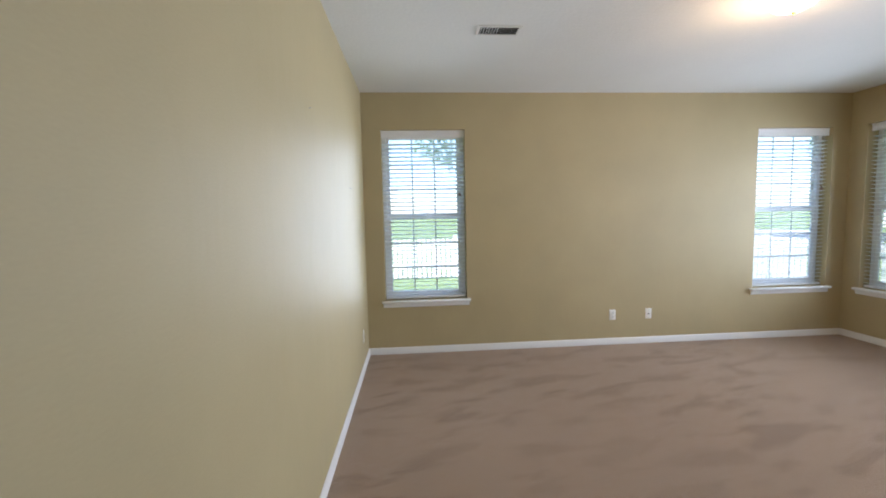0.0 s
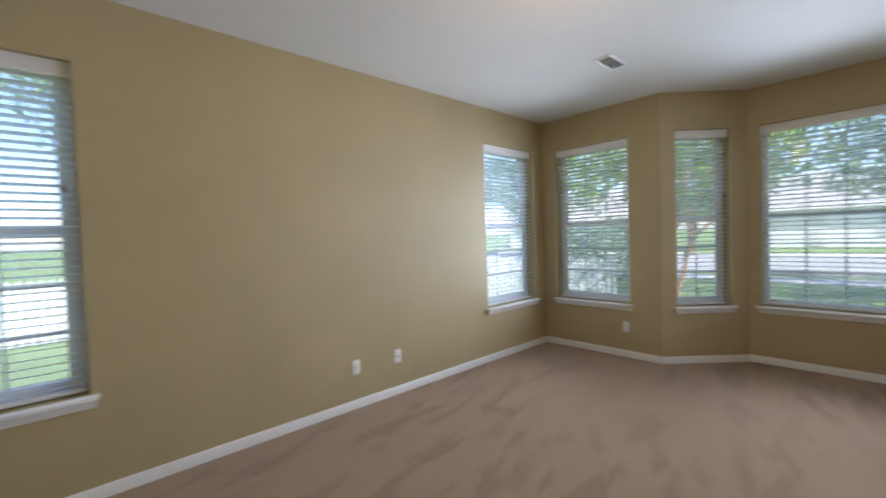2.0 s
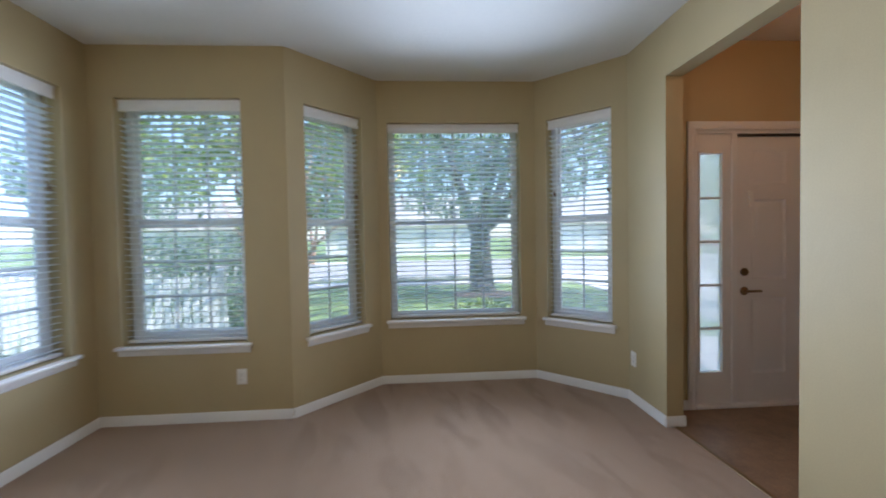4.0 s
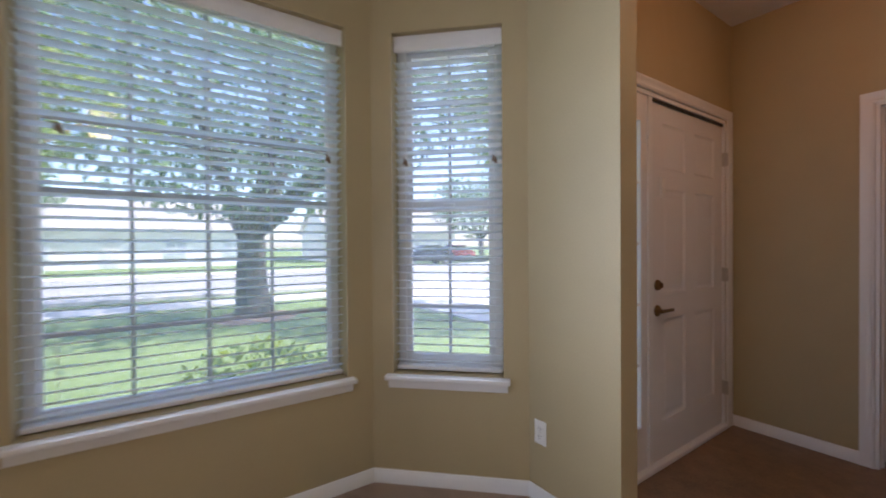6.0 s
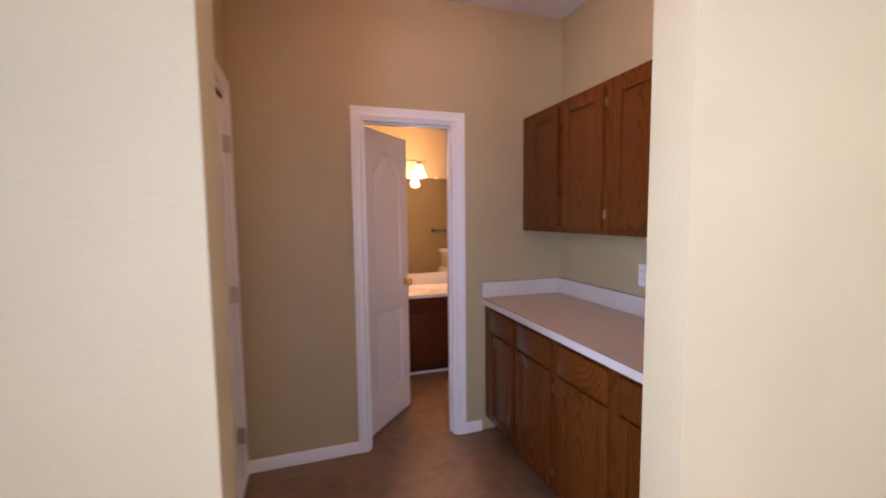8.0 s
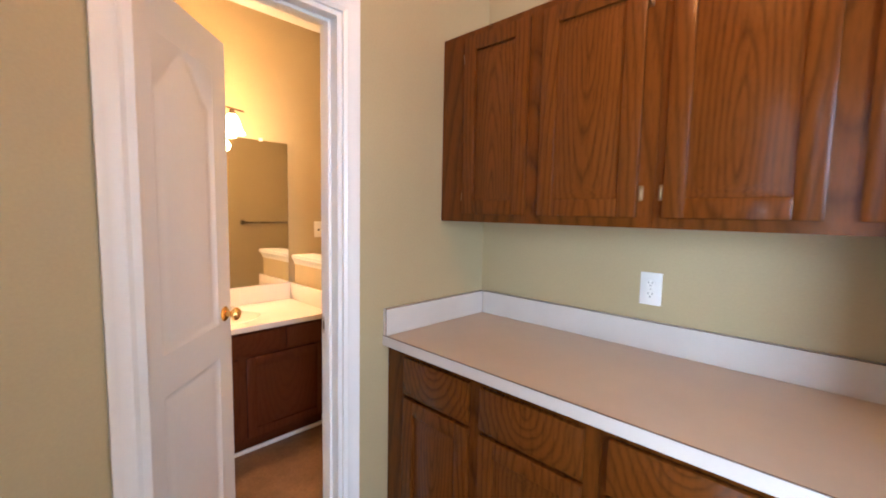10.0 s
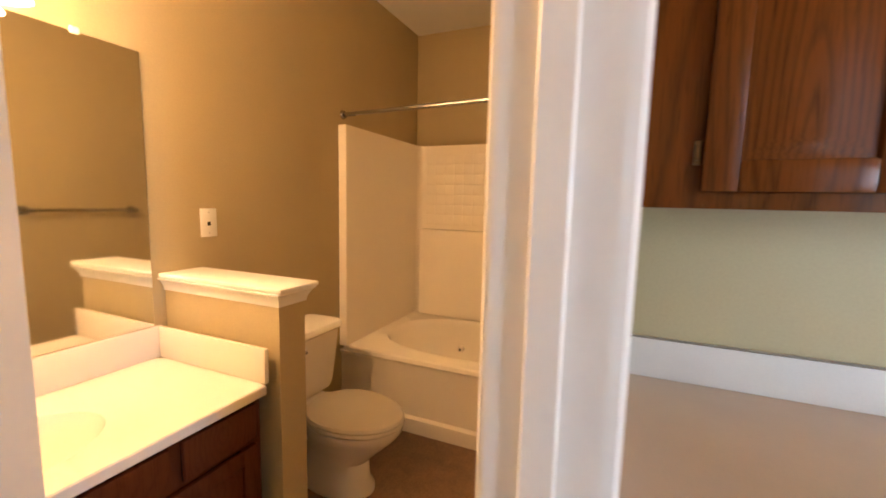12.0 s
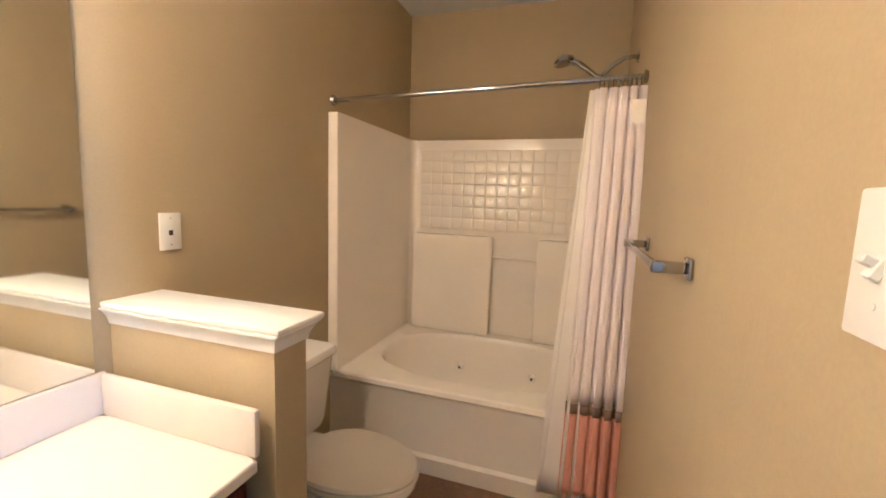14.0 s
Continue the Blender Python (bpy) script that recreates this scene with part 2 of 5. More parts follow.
def foliage(name, a, c):
    mt, nt, b = material(name)
    geo = nt.nodes.new("ShaderNodeNewGeometry")
    col = ramp(nt, geo.outputs["Random Per Island"], [(0.0, a), (1.0, c)])
    nt.links.new(col, b.inputs["Base Color"])
    b.inputs["Roughness"].default_value = 0.55
    tl, mx = nt.nodes.new("ShaderNodeBsdfTranslucent"), nt.nodes.new("ShaderNodeMixShader")
    nt.links.new(col, tl.inputs[0])
    mx.inputs[0].default_value = 0.4
    nt.links.new(b.outputs[0], mx.inputs[1])
    nt.links.new(tl.outputs[0], mx.inputs[2])
    nt.links.new(mx.outputs[0], nt.nodes["Material Output"].inputs["Surface"])
    return mt


M_WALL = surface("wall_paint", WALL, 0.55, 0, 0.09, 1.1, 140, 0.25, 0.0012, 0.4)
wall_nodes = M_WALL.node_tree
wave = wall_nodes.nodes.new("ShaderNodeBump")
wave.inputs["Strength"].default_value, wave.inputs["Distance"].default_value = 0.25, 0.02
wall_nodes.links.new(noise_node(wall_nodes, coords(wall_nodes, (1, 1, 0.45)), 3.2, 4, 0.55, 0.6), wave.inputs["Height"])
for node in wall_nodes.nodes:
    if node.bl_idname == "ShaderNodeBump" and node != wave:
        wall_nodes.links.new(wave.outputs[0], node.inputs["Normal"])
M_CEIL = surface("ceiling_texture", (0.74, 0.74, 0.72), 0.9, 0, 0.03, 1.5, 38, 0.55, 0.004, 0.2)
M_TRIM = surface("white_trim_paint", (0.76, 0.755, 0.74), 0.32, 0, 0.03, 2.5, 90, 0.06, 0.0006)
M_DOOR = surface("white_door_paint", (0.74, 0.725, 0.70), 0.4, 0, 0.03, 2.0, 70, 0.12, 0.0008)
M_VINYL_FRAME = surface("window_vinyl", (0.8, 0.8, 0.8), 0.35, 0, 0.03, 3, 60, 0.03)
# white grid toned grey-blue: its backlit shade is put into the colour
M_GRID = surface("muntin_grid_backlit", (0.5, 0.53, 0.57), 0.4, 0, 0.03, 3, 60, 0.02)
M_SLAT = slat_material()
M_RAIL = surface("blind_rail", (0.76, 0.76, 0.76), 0.45, 0, 0.03, 4, 60, 0.03)
M_CORD = surface("blind_cord", (0.72, 0.72, 0.7), 0.8, 0, 0.05, 20, 300, 0.2)
M_TASSEL = surface("tassel_wood", (0.2, 0.12, 0.07), 0.5, 0, 0.1, 20, 200, 0.1)
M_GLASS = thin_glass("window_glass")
M_FROST = frosted("sidelight_glass")
M_PLATE = surface("white_plastic", (0.78, 0.77, 0.73), 0.3, 0, 0.02, 20, 200, 0.02)
M_DARK = surface("dark_slot", (0.03, 0.028, 0.025), 0.6, 0, 0.1, 20, 200, 0.05)
M_VENT = surface("vent_enamel", (0.72, 0.72, 0.7), 0.4, 0, 0.03, 10, 90, 0.03)
M_BRASS = surface("polished_brass", (0.78, 0.5, 0.16), 0.14, 1.0, 0.05, 20, 120, 0.03)
M_OLDBRASS = surface("antique_brass", (0.26, 0.17, 0.085), 0.42, 1.0, 0.1, 20, 120, 0.05)
M_CHROME = surface("chrome", (0.4, 0.4, 0.4), 0.06, 1.0, 0.04, 20, 120, 0.02)
M_BRONZE = surface("brushed_bronze", (0.16, 0.11, 0.075), 0.35, 1.0, 0.1, 20, 150, 0.05)
M_STEEL = surface("hinge_steel", (0.5, 0.48, 0.44), 0.35, 1.0, 0.1, 20, 150, 0.05)
M_OAK = oak("stained_oak", OAK_DARK, OAK_LIGHT)
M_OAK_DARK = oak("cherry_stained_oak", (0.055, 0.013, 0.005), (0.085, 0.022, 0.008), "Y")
M_COUNTER = surface("laminate_counter", (0.52, 0.445, 0.36), 0.42, 0, 0.07, 6, 240, 0.03)
M_SPLASH = surface("laminate_splash", (0.58, 0.545, 0.50), 0.42, 0, 0.07, 6, 240, 0.03)
M_SEAM = surface("laminate_seam", (0.15, 0.11, 0.085), 0.6, 0, 0.1, 20, 200, 0.05)
M_MARBLE = surface("cultured_marble", (0.72, 0.67, 0.61), 0.22, 0, 0.02, 3, 30, 0.0)
M_TUB = surface("tub_gelcoat", (0.86, 0.80, 0.69), 0.14, 0, 0.02, 2, 40, 0.0)
M_CHINA = surface("vitreous_china", (0.8, 0.77, 0.71), 0.1, 0, 0.015, 3, 40, 0.0)
M_SEAT = surface("toilet_seat_plastic", (0.74, 0.70, 0.62), 0.18, 0, 0.02, 5, 60, 0.0)
M_MIRROR = surface("mirror_silver", (0.82, 0.83, 0.80), 0.015, 1.0, 0.01, 2, 30, 0.0)
M_CLOTH = surface("curtain_cotton", (0.85, 0.775, 0.78), 0.85, 0, 0.04, 6, 420, 0.3, 0.0006)
M_LINER = surface("curtain_liner", (0.82, 0.78, 0.71), 0.5, 0, 0.03, 4, 200, 0.1, 0.0006)
M_BAND = surface("curtain_taupe_band", (0.22, 0.16, 0.12), 0.9, 0, 0.1, 12, 420, 0.4, 0.0006)
M_CORAL = surface("curtain_coral", (0.64, 0.31, 0.215), 0.85, 0, 0.08, 8, 420, 0.3, 0.0006)
M_CARPET = carpet()
M_FLOOR = vinyl()
M_BULB = lit_shade("vanity_shade_lit", (1.0, 0.66, 0.3), SHADE_GLOW)
M_DOME = lit_shade("dome_glass_lit", (1.0, 0.72, 0.42), DOME_GLOW)

# ---- structure ----
CEIL = 2.765
NE, C1, C2, C3, C4 = (5.48, 0.0), (5.48, -1.39), (6.13, -2.0), (6.13, -3.45), (5.56, -4.04)
OPEN_L, OPEN_R, OPEN_Y, OPEN_TOP = 5.062, 4.09, -4.04, 2.40
HALL_X, CAB_X, BATH_Y = 5.31, 3.25, -5.787
BATH_IN, MIRROR_Y, TUB_X, BATH_E = -5.895, -7.335, 1.40, 4.76
BD0, BD1, BD_TOP = 4.032, 4.612, 2.035
FD0, FD1, FD_TOP = -5.70, -4.42, 2.10


def run(p, q):
    """The frame of a wall from p to q: x along it, y into the room on its left, z up."""
    return pose(p[0], p[1], 0, 0, 0, math.degrees(math.atan2(q[1] - p[1], q[0] - p[0])))


def wall(name, p, q, thick, height, holes=(), label="tan painted drywall wall", mat=None, base=True, extend=(0, 0)):
    """A wall with openings (s0, s1, z0, z1) right through it, and its baseboard."""
    length = math.dist(p, q)
    ss = sorted({-extend[0], length + extend[1], *(s for h in holes for s in h[:2])})
    zs = sorted({0.0, height, *(z for h in holes for z in h[2:])})
    bm = bmesh.new()

    def full(i, k):
        if not (0 <= i < len(ss) - 1 and 0 <= k < len(zs) - 1):
            return False
        s, z = (ss[i] + ss[i + 1]) / 2, (zs[k] + zs[k + 1]) / 2
        return not any(h[0] < s < h[1] and h[2] < z < h[3] for h in holes)

    def quad(*pts):
        bm.faces.new([bm.verts.new(v) for v in pts])

    for i in range(len(ss) - 1):
        for k in range(len(zs) - 1):
            if not full(i, k):
                continue
            a, b, c, d = ss[i], ss[i + 1], zs[k], zs[k + 1]
            quad((a, 0, c), (b, 0, c), (b, 0, d), (a, 0, d))
            quad((a, -thick, c), (a, -thick, d), (b, -thick, d), (b, -thick, c))
            if not full(i - 1, k):
                quad((a, 0, c), (a, 0, d), (a, -thick, d), (a, -thick, c))
            if not full(i + 1, k):
                quad((b, 0, c), (b, -thick, c), (b, -thick, d), (b, 0, d))
            if not full(i, k - 1):
                quad((a, 0, c), (a, -thick, c), (b, -thick, c), (b, 0, c))
            if not full(i, k + 1):
                quad((a, 0, d), (b, 0, d), (b, -thick, d), (a, -thick, d))
    bmesh.ops.remove_doubles(bm, verts=bm.verts, dist=1e-5)
    m = run(p, q)
    ob = solid(name, bm, mat or M_WALL, label, "wall", kind="structure", m=m, flat=True)
    if base:
        cuts = sorted([h[:2] for h in holes if h[2] < 0.05])
        stops = [0.0, *(s for h in cuts for s in h), length]
        for a, b in zip(stops[::2], stops[1::2]):
            baseboard(m, a, b)
    return ob


def baseboard(m, a, b, h=0.072, depth=0.014):
    """A moulded baseboard along a wall."""
    bm = bmesh.new()
    prof = [(0.001, 0.0), (depth, 0.0), (depth, h * 0.72), (depth * 0.75, h * 0.82), (depth * 0.6, h * 0.95), (depth * 0.3, h), (0.001, h)]
    loft(bm, [[(s, y, z) for y, z in prof] for s in (a + 0.001, b - 0.001)], (True, True))
    return solid("baseboard", bm, M_TRIM, "white painted moulded baseboard along the wall", "baseboard", kind="structure", m=m)


WZ0, WZ1 = 0.585, 2.387
T = 0.19
W_B, W_A = (0.213, 1.111), (4.403, 5.285)
W_C, W_D, W_E, W_F = (0.322, 1.212), (0.180, 0.738), (0.142, 1.362), (0.128, 0.708)
wall("wall_bay_south", C4, C3, T, CEIL, [(*W_F, WZ0, WZ1)], "tan painted angled bay wall")
wall("wall_bay_front", C3, C2, T, CEIL, [(*W_E, WZ0, WZ1)], "tan painted front wall of the bay")
wall("wall_bay_north", C2, C1, T, CEIL, [(*W_D, WZ0, WZ1)], "tan painted angled bay wall")
wall("wall_east", C1, NE, T, CEIL, [(*W_C, WZ0, WZ1)], "tan painted wall beside the bay", extend=(0, T))
wall("wall_north", NE, (0, 0), T, CEIL, [(*W_B, WZ0, WZ1), (*W_A, WZ0, WZ1)], "long tan painted wall with two windows", extend=(0, T))
wall("wall_west", (0, 0), (0, -7.6), T, CEIL, (), "scuffed tan painted side wall")
wall("wall_south", (0, -7.6), (1.24, -7.6), T, CEIL, (), "tan painted end wall", extend=(T, 0))
wall("wall_passage", (1.24, -7.6), (1.24, OPEN_Y), 0.12, CEIL, (), "tan painted wall of the passage")
X0 = 1.24
wall("wall_opening", (X0, OPEN_Y), C4, 0.12, CEIL, [(OPEN_R - X0, OPEN_L - X0, 0, OPEN_TOP)], "tan painted wall with a wide cased-free opening", extend=(-0.12, 0.0))
wall("wall_entry_door", (HALL_X, BATH_Y), (HALL_X, OPEN_Y - 0.12), T, CEIL, [(FD0 - BATH_Y, FD1 - BATH_Y, 0, FD_TOP)], "tan painted entry wall round the front door")
wall("wall_cabinets", (CAB_X, OPEN_Y - 0.12), (CAB_X, BATH_Y), 0.1, CEIL, (), "tan painted wall behind the cabinets", base=False)
wall("wall_bath_door", (TUB_X, BATH_Y), (HALL_X, BATH_Y), BATH_Y - BATH_IN, CEIL, [(BD0 - TUB_X, BD1 - TUB_X, 0, BD_TOP)], "tan painted wall with the bathroom doorway", base=False, extend=(0.05, T))
mb = run((TUB_X, BATH_Y), (HALL_X, BATH_Y))
baseboard(mb, 3.85 - TUB_X, 3.972 - TUB_X)
baseboard(mb, 4.672 - TUB_X, HALL_X - TUB_X)
for p, q, a, b in (((OPEN_L, OPEN_Y - 0.12), (OPEN_L, OPEN_Y), -0.013, 0.133), ((OPEN_R, OPEN_Y), (OPEN_R, OPEN_Y - 0.12), -0.013, 0.133), ((HALL_X, OPEN_Y - 0.12), (OPEN_L, OPEN_Y - 0.12), 0.0, HALL_X - OPEN_L), ((OPEN_R, OPEN_Y - 0.12), (3.88, OPEN_Y - 0.12), 0.0, OPEN_R - 3.88)):
    baseboard(run(p, q), a, b)
wall("wall_mirror", (TUB_X, MIRROR_Y), (BATH_E, MIRROR_Y), 0.12, CEIL, (), "tan painted bathroom wall with the mirror", base=False, extend=(0.1, 0.1))
wall("wall_bath_east", (BATH_E, MIRROR_Y), (BATH_E, BATH_IN), 0.12, CEIL, (), "tan painted bathroom end wall")
wall("wall_tub", (TUB_X, BATH_IN), (TUB_X, MIRROR_Y), 0.12, CEIL, (), "tan painted wall above the bathtub", base=False)
for a, b in ((2.46, 3.32),):
    baseboard(run((TUB_X, MIRROR_Y), (BATH_E, MIRROR_Y)), a - TUB_X, b - TUB_X)
baseboard(run((BATH_E, BATH_IN), (TUB_X, BATH_IN)), BATH_E - 3.97, BATH_E - 2.46)

bm = bmesh.new()
box(bm, -0.16, -7.8, CEIL, 6.35, 0.18, CEIL + 0.15)
solid("ceiling", bm, M_CEIL, "white textured drywall ceiling", "ceiling", kind="structure", flat=True)
bm = bmesh.new()
box(bm, TUB_X, MIRROR_Y, 2.655, BATH_E, BATH_IN, 2.72)
solid("ceiling_bath", bm, M_CEIL, "white textured bathroom ceiling", "ceiling", kind="structure", flat=True)
bm = bmesh.new()
pts = [(0, 0), (0, -7.6), (1.24, -7.6), (1.24, -4.1), (5.56, -4.1), C4, C3, C2, C1, NE]
vs = [bm.verts.new((x, y, 0)) for x, y in pts]
f = bm.faces.new(vs)
ex = bmesh.ops.extrude_face_region(bm, geom=[f])
bmesh.ops.translate(bm, verts=[v for v in ex["geom"] if isinstance(v, bmesh.types.BMVert)], vec=(0, 0, -0.12))
solid("floor", bm, M_CARPET, "beige cut-pile carpet with vacuum strokes", "carpet", kind="structure", flat=True)
bm = bmesh.new()
box(bm, CAB_X, BATH_Y, -0.12, HALL_X, -4.1, -0.002)
box(bm, BD0, BATH_IN, -0.12, BD1, BATH_Y, -0.002)
box(bm, TUB_X, MIRROR_Y, -0.12, BATH_E, BATH_IN, -0.002)
bmesh.ops.remove_doubles(bm, verts=bm.verts, dist=1e-4)
solid("floor_vinyl", bm, M_FLOOR, "brown mottled sheet vinyl floor", "vinyl floor", kind="structure", flat=True)
bm = bmesh.new()
box(bm, OPEN_R, -4.115, -0.002, OPEN_L, -4.085, 0.004, 0.002)
solid("trim_threshold", bm, M_OLDBRASS, "thin metal carpet edge strip on the floor", "trim", kind="structure")


# ---- windows and blinds ----
def window(no, m, s0, s1, cols, hung=True, label=""):
    """A vinyl window with a grid between its panes, and a moulded sill."""
    w = thing(f"window_{no}", m, label, "window", kind="structure")
    ya, yb = -0.178, -0.121
    z0, z1, mid = WZ0, WZ1, (WZ0 + WZ1) / 2 - 0.005
    bm = bmesh.new()
    for b in ((s0, z0, s0 + 0.045, z1), (s1 - 0.045, z0, s1, z1), (s0 + 0.045, z0, s1 - 0.045, z0 + 0.045), (s0 + 0.045, z1 - 0.045, s1 - 0.045, z1)):
        box(bm, b[0], ya, b[1], b[2], yb, b[3], 0.004)
    part("window_frame", bm, M_VINYL_FRAME, w)
    a, b = s0 + 0.045, s1 - 0.045
    sashes = [(z0 + 0.045, mid, -0.151, -0.125), (mid, z1 - 0.045, -0.175, -0.149)] if hung else [(z0 + 0.045, z1 - 0.045, -0.163, -0.137)]
    for lo, hi, yo, yi in sashes:
        bm = bmesh.new()
        r = 0.032 if hung else 0.012
        for q in ((a, lo, a + r, hi), (b - r, lo, b, hi), (a + r, lo, b - r, lo + r), (a + r, hi - r, b - r, hi)):
            box(bm, q[0], yo, q[1], q[2], yi, q[3], 0.003)
        sash = part("sash" if hung else "glazing_bead", bm, M_VINYL_FRAME, w)
        bm = bmesh.new()
        box(bm, a + r, (yo + yi) / 2 - 0.002, lo + r, b - r, (yo + yi) / 2 + 0.002, hi - r)
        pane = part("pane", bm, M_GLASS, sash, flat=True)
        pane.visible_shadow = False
        rows = 3 if hung else 6
        for k in range(1, cols):
            s = a + r + (b - a - 2 * r) * k / cols
            bm = bmesh.new()
            box(bm, s - 0.008, (yo + yi) / 2 + 0.003, lo + r, s + 0.008, (yo + yi) / 2 + 0.009, hi - r, 0.002)
            part("muntin", bm, M_GRID, sash)
        for k in range(1, rows):
            z = lo + r + (hi - lo - 2 * r) * k / rows
            bm = bmesh.new()
            t = 0.008 if hung or k != 3 else 0.014
            box(bm, a + r, (yo + yi) / 2 + 0.004, z - t, b - r, (yo + yi) / 2 + 0.01, z + t, 0.002)
            part("muntin", bm, M_GRID, sash)
    if hung:
        bm = bmesh.new()
        box(bm, (a + b) / 2 - 0.03, -0.125, mid - 0.012, (a + b) / 2 + 0.03, -0.108, mid + 0.012, 0.004)
        part("sash_lock", bm, M_PLATE, w)
    bm = bmesh.new()
    box(bm, s0 - 0.035, -0.121, z0 - 0.026, s1 + 0.035, 0.05, z0 - 0.001, 0.006, 2)
    part("window_sill", bm, M_TRIM, w)
    bm = bmesh.new()
    prof = [(0.001, -0.075), (0.012, -0.072), (0.016, -0.055), (0.018, -0.035), (0.026, -0.026), (0.001, -0.026)]
    loft(bm, [[(s, y, z0 + z) for y, z in prof] for s in (s0 - 0.022, s1 + 0.022)], (True, True))
    part("apron", bm, M_TRIM, w)
    return w


PITCH = 0.0435


def blind(m, s0, s1, label, tilt=10, cords=(0.08, 0.92)):
    """A two-inch horizontal blind let down in front of a window."""
    z0, z1 = WZ0, WZ1
    w = thing("window_blind", m @ pose(s0, -0.072, z0), label, "window blind", "window blinds")
    width, high = s1 - s0 - 0.012, z1 - z0
    bm = bmesh.new()
    prof = [(0.0, 0.0), (0.012, 0.0), (0.016, 0.015), (0.012, 0.03), (0.014, 0.06), (0.02, 0.072), (0.02, 0.08), (0.0, 0.08)]
    loft(bm, [[(x, 0.016 + y, high - 0.082 + z) for y, z in prof] for x in (0.002, s1 - s0 - 0.002)], (True, True))
    part("valance", bm, M_RAIL, w)
    bm = bmesh.new()
    box(bm, 0.006, -0.027, high - 0.05, 0.006 + width, 0.014, high - 0.003, 0.003)
    part("headrail", bm, M_RAIL, w)
    bm = bmesh.new()
    prof = [(-0.025, -0.001), (-0.0125, 0.0016), (0, 0.0024), (0.0125, 0.0016), (0.025, -0.001), (0.025, -0.0035), (0.0125, -0.0009), (0, -0.0001), (-0.0125, -0.0009), (-0.025, -0.0035)]
    loft(bm, [[(x, y, z) for y, z in prof] for x in (0.006, 0.006 + width)], (True, True))
    slat = mesh_of("slat", bm, M_SLAT)
    n = int((high - 0.12) / PITCH)
    rng = random.Random(int(s0 * 1000))
    for k in range(n):
        ob = part("slat", slat, M_SLAT, w)
        ob.matrix_basis = pose(0, -0.004, 0.055 + k * PITCH, tilt + rng.uniform(-1.5, 1.5), rng.uniform(-0.12, 0.12), 0)
    bm = bmesh.new()
    box(bm, 0.006, -0.028, 0.008, 0.006 + width, 0.022, 0.03, 0.004)
    part("bottom_rail", bm, M_RAIL, w)
    for c in ((0.1, 0.9) if width < 1 else (0.08, 0.5, 0.92)):
        bm = bmesh.new()
        for y in (-0.029, 0.022):
            tube(bm, (c * width, y, 0.03), (c * width, y, high - 0.05), 0.0009, n=6)
        part("ladder_cord", bm, M_CORD, w)
    for c in cords:
        bm = bmesh.new()
        low = high * 0.63
        tube(bm, (c * width, 0.026, low), (c * width, 0.024, high - 0.08), 0.001, n=6)
        tube(bm, (c * width + 0.01, 0.026, low + 0.01), (c * width + 0.004, 0.024, high - 0.08), 0.001, n=6)
        cord = part("pull_cord", bm, M_CORD, w)
        bm = bmesh.new()
        tube(bm, (c * width, 0.027, low - 0.03), (c * width, 0.027, low + 0.004), 0.008, 0.004, 10)
        tube(bm, (c * width + 0.013, 0.027, low - 0.02), (c * width + 0.012, 0.027, low + 0.014), 0.008, 0.004, 10)
        part("tassel", bm, M_TASSEL, cord)
    return w


def window_light(m, s0, s1, power):
    """The sky's light through a window."""
    lamp = new("window_light", bpy.data.lights.new("window_light", "AREA"))
    lamp.data.shape, lamp.data.size, lamp.data.size_y = "RECTANGLE", s1 - s0 - 0.04, WZ1 - WZ0 - 0.2
    lamp.data.energy, lamp.data.color = power, WINDOW_TINT
    lamp.data.spread = radians(105)
    lamp.matrix_world = m @ look(((s0 + s1) / 2, -0.03, (WZ0 + WZ1) / 2 - 0.05), ((s0 + s1) / 2, 3, (WZ0 + WZ1) / 2 - 0.05))


WINDOWS = (
    (1, NE, (0, 0), W_A, 3, True, "white vinyl double-hung window beside the room's corner", "white horizontal blind, lowered with open slats, fogged by glare"),
    (2, NE, (0, 0), W_B, 3, True, "white vinyl double-hung window near the bay", "white horizontal blind, lowered with open slats, near the corner"),
    (3, C1, NE, W_C, 3, True, "white vinyl double-hung window over an outlet", "white horizontal blind, lowered with open slats, over an outlet"),
    (4, C2, C1, W_D, 2, True, "narrow white vinyl double-hung bay window", "narrow white horizontal blind, lowered with open slats"),
    (5, C3, C2, W_E, 4, False, "wide white vinyl picture window in the bay", "wide white horizontal blind, lowered with open slats"),
    (6, C4, C3, W_F, 2, True, "narrow white vinyl bay window beside the opening", "narrow white horizontal blind with two wooden cord tassels"),
)
for (no, p, q, (s0, s1), cols, hung, label, blind_label), share in zip(WINDOWS, (0.5, 0.15, 1.35, 0.8, 1.25, 1.2)):
    m = run(p, q)
    window(no, m, s0, s1, cols, hung, label)
    blind(m, s0, s1, blind_label, cords=(0.06, 0.9) if no in (5, 6) else (0.06,))
    window_light(m, s0, s1, WINDOW_POWER * (s1 - s0) * share)


# ---- doors ----
def casing(m, s0, s1, top, parent, y=0.0, sign=1, width=0.06):
    """Moulded casing on three sides of an opening."""
    prof = [(0.0, 0.0), (0.0, 0.011), (0.012, 0.017), (0.022, 0.012), (0.042, 0.014), (0.055, 0.018), (width, 0.018), (width, 0.0)]
    for name, path in (("casing_side", [(s0, 0, -1, 0), (s0, top, -1, 1)]), ("casing_side", [(s1, 0, 1, 0), (s1, top, 1, 1)]), ("casing_head", [(s0, top, -1, 1), (s1, top, 1, 1)])):
        bm = bmesh.new()
        loft(bm, [[(s + dx * o, y + sign * (h + 0.001), z + dz * o) for o, h in prof] for s, z, dx, dz in path], (True, True))
        part(name, bm, M_TRIM, parent)


